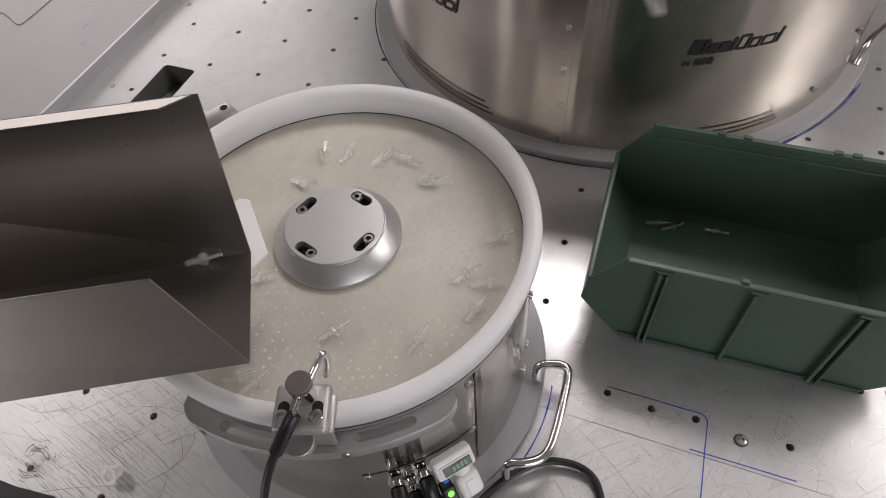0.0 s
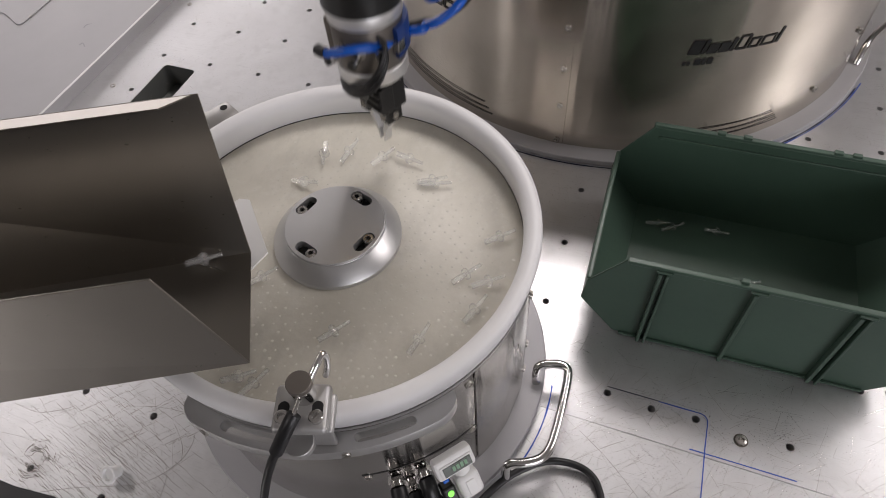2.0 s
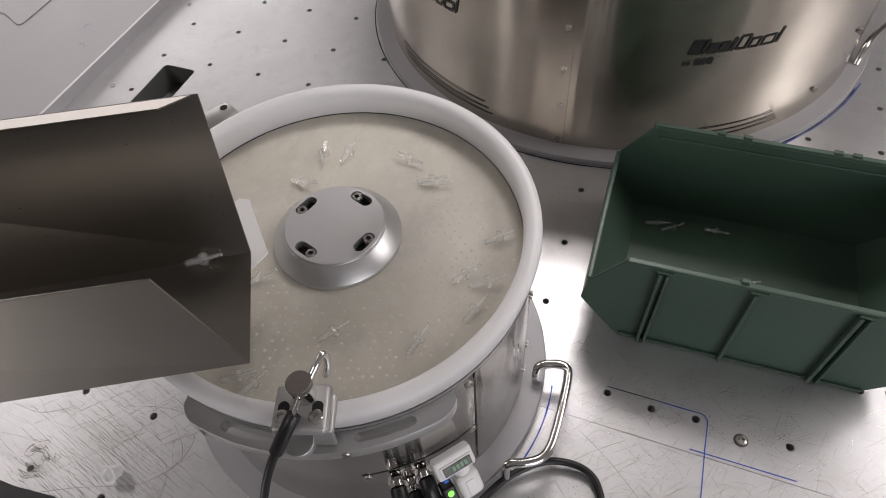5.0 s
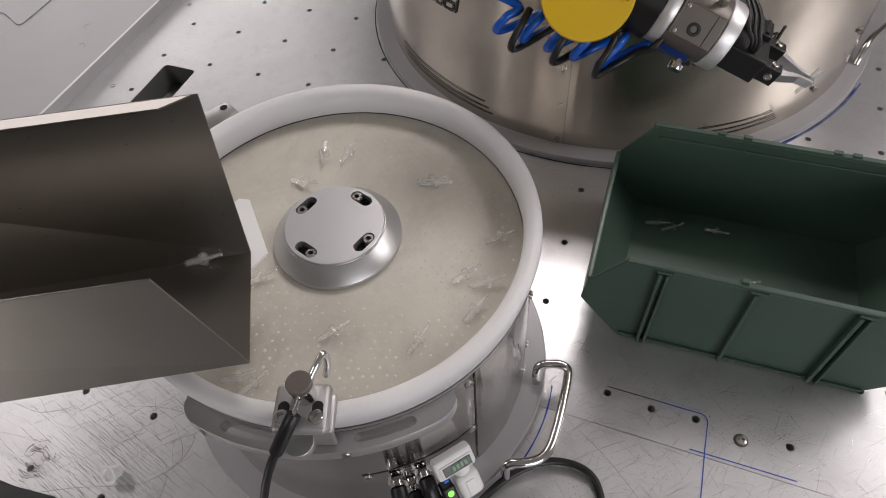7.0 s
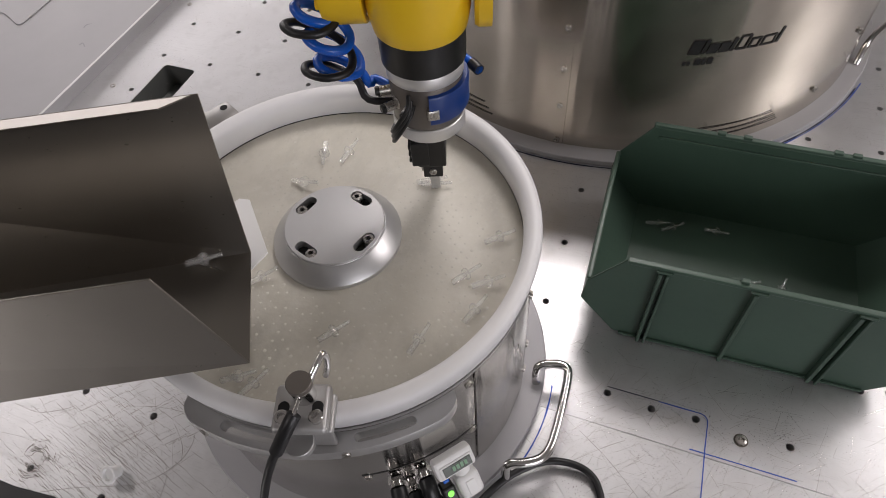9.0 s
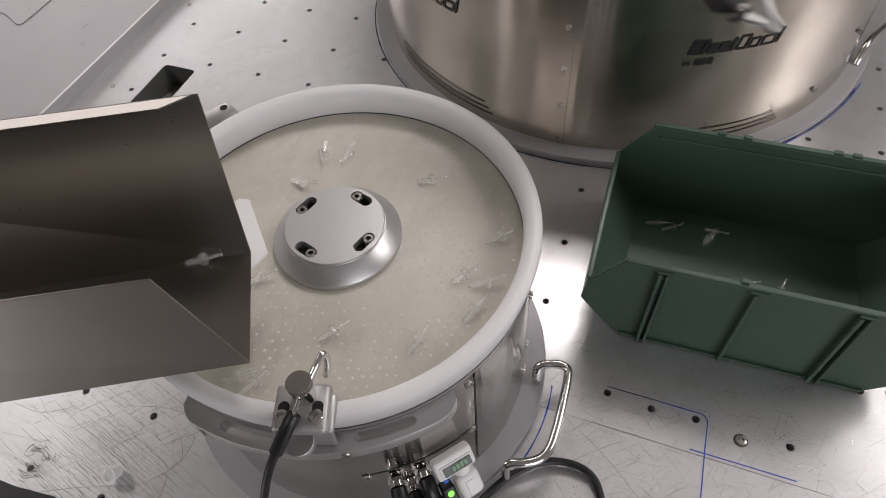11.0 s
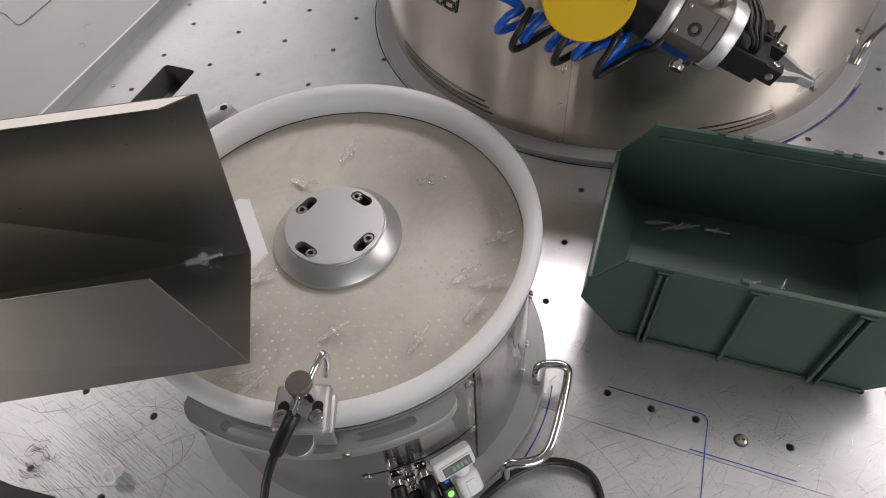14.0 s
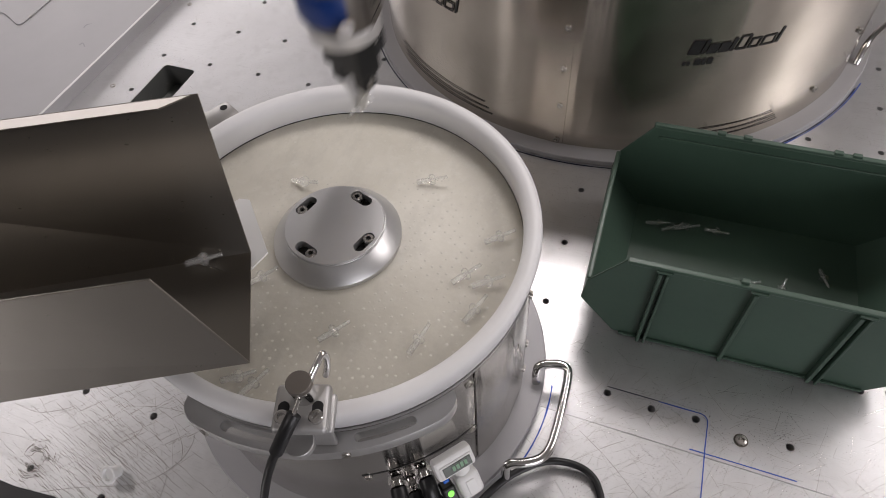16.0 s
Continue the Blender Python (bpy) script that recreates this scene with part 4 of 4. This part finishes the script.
    smooth(part("tool_plate", lathe([(0, 0.086), (0.0312, 0.086), (0.0320, 0.087), (0.0320, 0.099), (0.0312, 0.0998), (0, 0.0998)], 64), M_BRUSH, tool, "bright steel tool plate"))
    smooth(part("clamp_band", lathe([(0.0314, 0.110), (0.0352, 0.110), (0.0362, 0.112), (0.0362, 0.136), (0.0352, 0.138), (0.0314, 0.138)], 48, -85, 60, closed=True), M_BLUE, tool, "dark blue clamp band"))
    kn = Matrix.Rotation(radians(54), 4, "Z") @ Matrix.Translation((0.034, 0, 0.116)) @ Matrix.Rotation(radians(90), 4, "Y")
    smooth(part("clamp_knob", lathe([(0, 0), (0.003, 0), (0.003, 0.006), (0.0066, 0.007), (0.0066, 0.012), (0.006, 0.0128), (0, 0.0128)], 24, m=kn), M_CHROME, tool, "polished clamp knob"))
    part("latch", box((0.010, 0.006, 0.010), bevel=0.001, m=Matrix.Rotation(radians(-80), 4, "Z") @ Matrix.Translation((0.034, 0, 0.121)) @ Matrix.Rotation(radians(90), 4, "Z")), M_SCREW, tool)
    for deg, z in ((-150, 0.118), (170, 0.112), (190, 0.126), (-115, 0.124)):
        m = Matrix.Rotation(radians(deg), 4, "Z") @ Matrix.Translation((0.0298, 0, z)) @ Matrix.Rotation(radians(90), 4, "Y")
        f = smooth(part("air_fitting", rod(None, 0.0042, 0, 0.011, m, 14, 0.0006), M_SCREW, tool, "small air fitting"))
        smooth(part("elbow", rod(None, 0.0042, 0.010, 0.0145, m, 14, 0.001), M_BLACK, f))
    turn = Matrix.Rotation(radians(120), 4, "Z")
    flat = part("port_plate", box((0.006, 0.030, 0.0405), (0.0292, 0, 0.1215), 0.0008, m=turn), M_DARK, tool, "flat milled side with a round port")
    for yy in (-0.0115, 0.0115):
        socket_screw(flat, turn @ Matrix.Translation((0.0320, yy, 0.1375)) @ Matrix.Rotation(radians(90), 4, "Y"), 0.0020, 0.001)
    part("joint_line", box((0.0010, 0.0285, 0.0007), (0.0321, 0, 0.1100), m=turn), M_VOID, flat)
    smooth(part("port", lathe([(0.0030, 0.0), (0.0056, 0.0), (0.0060, 0.0006), (0.0056, 0.0012), (0.0034, 0.0012), (0.0030, 0.0004)], 24, m=turn @ Matrix.Translation((0.0321, -0.004, 0.123)) @ Matrix.Rotation(radians(90), 4, "Y"), closed=True), M_BLACK, flat, "dark round port"))
    for deg in (215,):
        m = Matrix.Rotation(radians(deg), 4, "Z") @ Matrix.Translation((0.0309, 0, 0.122)) @ Matrix.Rotation(radians(90), 4, "Y")
        smooth(part("cover_screw", lathe([(0, 0.0012), (0.0045, 0.0012), (0.006, 0.0004), (0.006, 0)], 20, m=m), M_SCREW, tool))
    # gripper body, jaws along local y
    part("gripper_body", box((0.026, 0.050, 0.036), (0, 0, 0.0675), 0.0015), M_BLACK, tool, "black gripper body")
    part("valve_block", box((0.016, 0.022, 0.028), (-0.010, -0.0155, 0.0665), 0.0012), M_BLACK, tool, "ribbed black valve block")
    for k in range(3):
        part("fin", box((0.003, 0.019, 0.0035), (-0.0188, -0.0155, 0.0585 + 0.008 * k), 0.0006), M_BLACK, tool)
    for s in (-1, 1):
        jaw = part("jaw", box((0.018, 0.012, 0.018), (0, s * 0.015, 0.041), 0.001), M_BLACK, tool, "black jaw block")
        socket_screw(jaw, Matrix.Translation((-0.009, s * 0.015, 0.040)) @ Matrix.Rotation(radians(-90), 4, "Y"), 0.0035, 0.002)
        socket_screw(jaw, Matrix.Translation((0, s * 0.021, 0.040)) @ Matrix.Rotation(radians(-90 * s), 4, "X"), 0.0035, 0.002)
        out = [(s * 0.019, 0.034), (s * 0.011, 0.034), (s * 0.0065, 0.022), (s * 0.0028, 0.012), (s * 0.0019, -0.002), (s * 0.0042, -0.002), (s * 0.0058, 0.012), (s * 0.0125, 0.022)]
        m = Matrix(((0, 0, 1, 0), (1, 0, 0, 0), (0, 1, 0, 0), (0, 0, 0, 1)))
        part("finger", prism(out, -0.0045, 0.0045, m=m, bevel=0.0004), M_ALU, tool, "tapered aluminium finger")
    for k in range(3):
        d = 0.0055 * k
        pts = [(-0.010 - d * 0.3, -0.031, 0.128 + d), (-0.014, -0.040, 0.122 + d), (-0.025, -0.040, 0.104 + d), (-0.031, -0.026, 0.086 + d), (-0.031, -0.004, 0.074 + d),
               (-0.027, 0.013, 0.070 + d), (-0.022, 0.020, 0.066 + d * 0.6), (-0.010, 0.017, 0.064 + d * 0.4)]
        smooth(part("gripper_hose", tube(spline(pts, 6), 0.0020, 10), M_RUBBER, tool, "thin black hose"), 60)
    return r, tool, coil


ROBOT, TOOL, COIL = robot()

# time, tip x, y, z, share of the turn from upright to dropping, spin of the gripper
ARM = [
    (0, 0.8501, -0.2427, 0.33, 0.45, 25.65), (0.1, 0.9123, -0.2433, 0.33, 0.62, 35.34), (0.2, 0.9561, -0.2389, 0.33, 0.78, 44.46), (0.3, 0.994, -0.2432, 0.33, 0.92, 52.44),
    (0.4, 0.9951, -0.2806, 0.325, 1, 57), (0.5, 1.0002, -0.2855, 0.317, 1, 57), (0.7, 0.9983, -0.2896, 0.312, 1, 57), (0.9, 0.9967, -0.2933, 0.31, 1, 57),
    (1, 0.9982, -0.2823, 0.318, 1, 57), (1.1, 0.9858, -0.2437, 0.335, 0.9, 51.3), (1.2, 0.9049, -0.2716, 0.34, 0.65, 37.05), (1.3, 0.8215, -0.2483, 0.34, 0.42, 23.94),
    (1.55, 0.7044, -0.2192, 0.38, 0.15, 20), (1.8, 0.6734, -0.352, 0.345, 0, 45), (1.9, 0.6374, -0.4168, 0.3058, 0, 45), (2, 0.6217, -0.4242, 0.2645, 0, 45),
    (2.1, 0.6179, -0.4268, 0.2475, 0, 45), (2.2, 0.6169, -0.429, 0.2395, 0, 45), (2.4, 0.6172, -0.4296, 0.2385, 0, 45), (2.5, 0.6133, -0.4292, 0.2445, 0, 45),
    (2.6, 0.609, -0.4211, 0.2645, 0, 45), (2.7, 0.6456, -0.4, 0.325, 0.03, 45), (2.8, 0.6923, -0.33, 0.345, 0.12, 38), (3, 0.7566, -0.2349, 0.36, 0.3, 15),
    (3.2, 0.8501, -0.2427, 0.33, 0.45, 25.65), (3.3, 0.9123, -0.2433, 0.33, 0.62, 35.34), (3.4, 0.9698, -0.2389, 0.33, 0.78, 44.46), (3.5, 1.004, -0.2494, 0.33, 0.97, 55.29),
    (3.6, 0.9951, -0.2806, 0.325, 1, 57), (3.7, 1.0002, -0.2855, 0.317, 1, 57), (3.9, 0.9983, -0.2896, 0.312, 1, 57), (4.1, 0.9967, -0.2933, 0.31, 1, 57),
    (4.2, 0.9963, -0.2828, 0.318, 1, 57), (4.3, 0.9858, -0.2437, 0.335, 0.9, 51.3), (4.4, 0.9049, -0.2716, 0.34, 0.65, 37.05), (4.5, 0.8215, -0.2483, 0.34, 0.42, 23.94),
    (4.75, 0.7044, -0.2192, 0.38, 0.15, -20), (5.05, 0.6713, -0.3526, 0.345, 0, -30), (5.2, 0.6832, -0.4259, 0.2755, 0, -30), (5.4, 0.6458, -0.4256, 0.2395, 0, -30),
    (5.6, 0.6452, -0.4247, 0.2385, 0, -30), (5.75, 0.6535, -0.4219, 0.2755, 0, -30), (5.9, 0.6569, -0.3766, 0.34, 0.05, -20), (6.1, 0.724, -0.2433, 0.36, 0.25, -5),
    (6.4, 0.8401, -0.2424, 0.33, 0.45, 25.65), (6.5, 0.9072, -0.2447, 0.33, 0.62, 35.34), (6.6, 0.9663, -0.2398, 0.33, 0.78, 44.46), (6.7, 0.995, -0.2429, 0.33, 0.92, 52.44),
    (6.8, 0.9969, -0.2759, 0.325, 1, 57), (6.9, 0.9991, -0.2832, 0.317, 1, 57), (7, 0.9973, -0.2899, 0.312, 1, 57), (7.2, 0.9971, -0.2915, 0.31, 1, 57),
    (7.3, 0.9981, -0.2855, 0.312, 1, 57), (7.4, 0.9986, -0.2703, 0.32, 1, 57), (7.5, 0.9821, -0.2383, 0.335, 0.88, 50.16), (7.6, 0.9044, -0.2671, 0.34, 0.65, 37.05),
    (7.7, 0.8203, -0.2415, 0.34, 0.42, 23.94), (8, 0.7209, -0.2152, 0.38, 0.12, 0), (8.3, 0.7206, -0.3658, 0.34, 0, 0), (8.4, 0.6931, -0.3922, 0.3155, 0, 0),
    (8.5, 0.6805, -0.4204, 0.2695, 0, 0), (8.6, 0.6785, -0.4371, 0.2535, 0, 0), (8.7, 0.682, -0.4438, 0.2435, 0, 0), (8.8, 0.6827, -0.4462, 0.2395, 0, 0),
    (9, 0.6832, -0.4481, 0.2375, 0, 0), (9.1, 0.6817, -0.4468, 0.2415, 0, 0), (9.2, 0.6767, -0.4344, 0.2615, 0, 0), (9.35, 0.6895, -0.4056, 0.33, 0.03, 0),
    (9.55, 0.7398, -0.2807, 0.36, 0.2, 0), (9.85, 0.8501, -0.2427, 0.33, 0.45, 25.65), (9.95, 0.9123, -0.2433, 0.33, 0.62, 35.34), (10.05, 0.9561, -0.2389, 0.33, 0.78, 44.46),
    (10.15, 0.994, -0.2432, 0.33, 0.92, 52.44), (10.25, 0.9951, -0.2806, 0.325, 1, 57), (10.35, 1.0002, -0.2855, 0.317, 1, 57), (10.55, 0.9983, -0.2896, 0.312, 1, 57),
    (10.75, 0.9967, -0.2933, 0.31, 1, 57), (10.85, 0.9982, -0.2823, 0.318, 1, 57), (10.95, 0.9858, -0.2437, 0.335, 0.9, 51.3), (11.05, 0.9049, -0.2716, 0.34, 0.65, 37.05),
    (11.15, 0.8215, -0.2483, 0.34, 0.42, 23.94), (11.45, 0.6879, -0.2233, 0.38, 0.12, -40), (11.65, 0.6538, -0.3, 0.37, 0.04, -75), (11.8, 0.6326, -0.3797, 0.345, 0, -90),
    (11.9, 0.5867, -0.4196, 0.3058, 0, -90), (12, 0.545, -0.4308, 0.2695, 0, -90), (12.1, 0.5477, -0.4386, 0.2535, 0, -90), (12.2, 0.551, -0.4418, 0.2435, 0, -90),
    (12.3, 0.5552, -0.4442, 0.2395, 0, -90), (12.5, 0.5555, -0.4439, 0.2385, 0, -90), (12.6, 0.5524, -0.4395, 0.2515, 0, -90), (12.7, 0.5627, -0.4328, 0.2973, 0, -88),
    (12.8, 0.6345, -0.39, 0.34, 0.05, -75), (13, 0.7267, -0.2533, 0.36, 0.25, -40), (13.3, 0.8501, -0.2427, 0.33, 0.45, 25.65), (13.4, 0.9123, -0.2433, 0.33, 0.62, 35.34),
    (13.5, 0.9561, -0.2389, 0.33, 0.78, 44.46), (13.6, 0.994, -0.2432, 0.33, 0.92, 52.44), (13.7, 0.9951, -0.2806, 0.325, 1, 57), (13.8, 1.0002, -0.2855, 0.317, 1, 57),
    (14, 0.9983, -0.2896, 0.312, 1, 57), (14.2, 0.9967, -0.2933, 0.31, 1, 57), (14.3, 0.9982, -0.2823, 0.318, 1, 57), (14.4, 0.9858, -0.2437, 0.335, 0.9, 51.3),
    (14.5, 0.9049, -0.2716, 0.34, 0.65, 37.05), (14.6, 0.8215, -0.2483, 0.34, 0.42, 23.94), (14.85, 0.6879, -0.2233, 0.38, 0.12, -60), (15, 0.6752, -0.2944, 0.37, 0.04, -110),
    (15.1, 0.6494, -0.3605, 0.345, 0, -135), (15.2, 0.6118, -0.42, 0.3058, 0, -135), (15.3, 0.5832, -0.4309, 0.2695, 0, -135), (15.4, 0.585, -0.443, 0.2495, 0, -135),
    (15.5, 0.5849, -0.4466, 0.2405, 0, -135), (15.6, 0.5865, -0.4466, 0.2385, 0, -135), (15.8, 0.5839, -0.4449, 0.2395, 0, -135), (15.9, 0.5813, -0.4411, 0.2515, 0, -135),
    (16, 0.6009, -0.4262, 0.2997, 0, -132),
]


def arm_pose(row):
    t, x, y, z, share, spin = row
    return Matrix.Translation((x, y, z)) @ UP.slerp(DROP, share).to_matrix().to_4x4()


def held_pose(row):
    return arm_pose(row) @ pose(0, 0, 0.0005, 0, 0, row[5])


def carried(pick, drop, rest, start=None):
    """A connector: lies still, is lifted at pick, falls at drop and comes to rest in the bin."""
    rows = []
    inside = [q for q in ARM if pick <= q[0] < drop - 0.01]
    first, last = held_pose(inside[0]), held_pose(next(q for q in ARM if q[0] >= drop))
    if pick > 0:
        rows += [(0.0, start or first), (pick - 0.04, start or first)]
    rows += [(q[0], held_pose(q)) for q in inside] + [(drop, last)]
    if drop >= 16.0:
        return rows
    p, q = last.translation, last.to_quaternion()
    end = pose(*rest)
    # free fall, a hop on the bin's floor, then rest
    for k, (dt, z, f) in enumerate(((0.1, p.z - 0.049, 0.04), (0.2, p.z - 0.196, 0.16), (0.244, 0.018, 0.22), (0.33, 0.05, 0.55), (0.43, 0.02, 0.9))):
        at = Vector((p.x + (rest[0] - p.x) * f, p.y + (rest[1] - p.y) * f, z))
        rows.append((drop + dt, Matrix.Translation(at) @ q.slerp(end.to_quaternion(), (k + 1) / 6).to_matrix().to_4x4()))
    return rows + [(drop + 0.55, end), (16.0, end)]


MOVERS = [connector(pose(0.85, -0.24, 0.33), "carried by the gripper") for k in range(6)]


def motions():
    walk(ROBOT, [(q[0], arm_pose(q)) for q in ARM])
    walk(TOOL, [(q[0], pose(0, 0, 0, 0, 0, q[5])) for q in ARM])
    # time, turn of the hose coil round the wrist, lift
    away, left = (102, 0.024, -0.027), (172, 0.040, -0.003)
    walk(COIL, [(t, pose(0, 0, dz, 0, 0, a) @ pose(dr, 0, 0)) for t, (a, dz, dr) in (
        (0.0, away), (1.1, away), (1.5, (50, 0.02, -0.02)), (1.8, (8, 0.0, -0.012)), (2.7, (8, 0.0, -0.012)), (3.1, (60, 0.03, -0.02)), (3.4, away), (4.4, away),
        (4.9, (150, 0.02, -0.01)), (5.8, (150, 0.02, -0.01)), (6.4, away), (7.6, away), (8.2, (178, 0.0, -0.013)), (9.3, (178, 0.0, -0.013)), (9.8, away), (11.0, away),
        (11.6, left), (12.8, left), (13.3, away), (14.4, away), (15.0, left), (16.0, left))])
    for ob, job in zip(MOVERS, ((0.0, 0.86, (1.035, -0.3050, 0.0137, 10, -11, 20)), (2.4, 4.06, (1.06, -0.3120, 0.0137, 0, -11, -20)), (5.6, 7.27, (1.075, -0.3000, 0.0137, 15, -11, 75)),
                                (9.0, 10.7, (0.9520, -0.2352, 0.0137, 0, -11, 18)), (12.5, 14.16, (1.1235, -0.2683, 0.0137, 10, -11, -73)), (15.8, 16.0, (1.1, -0.3, 0.01, 0, 0, 0), pose(0.5798, -0.4328, ZD, 0, -12, 78)))):
        walk(ob, carried(*job))


motions()
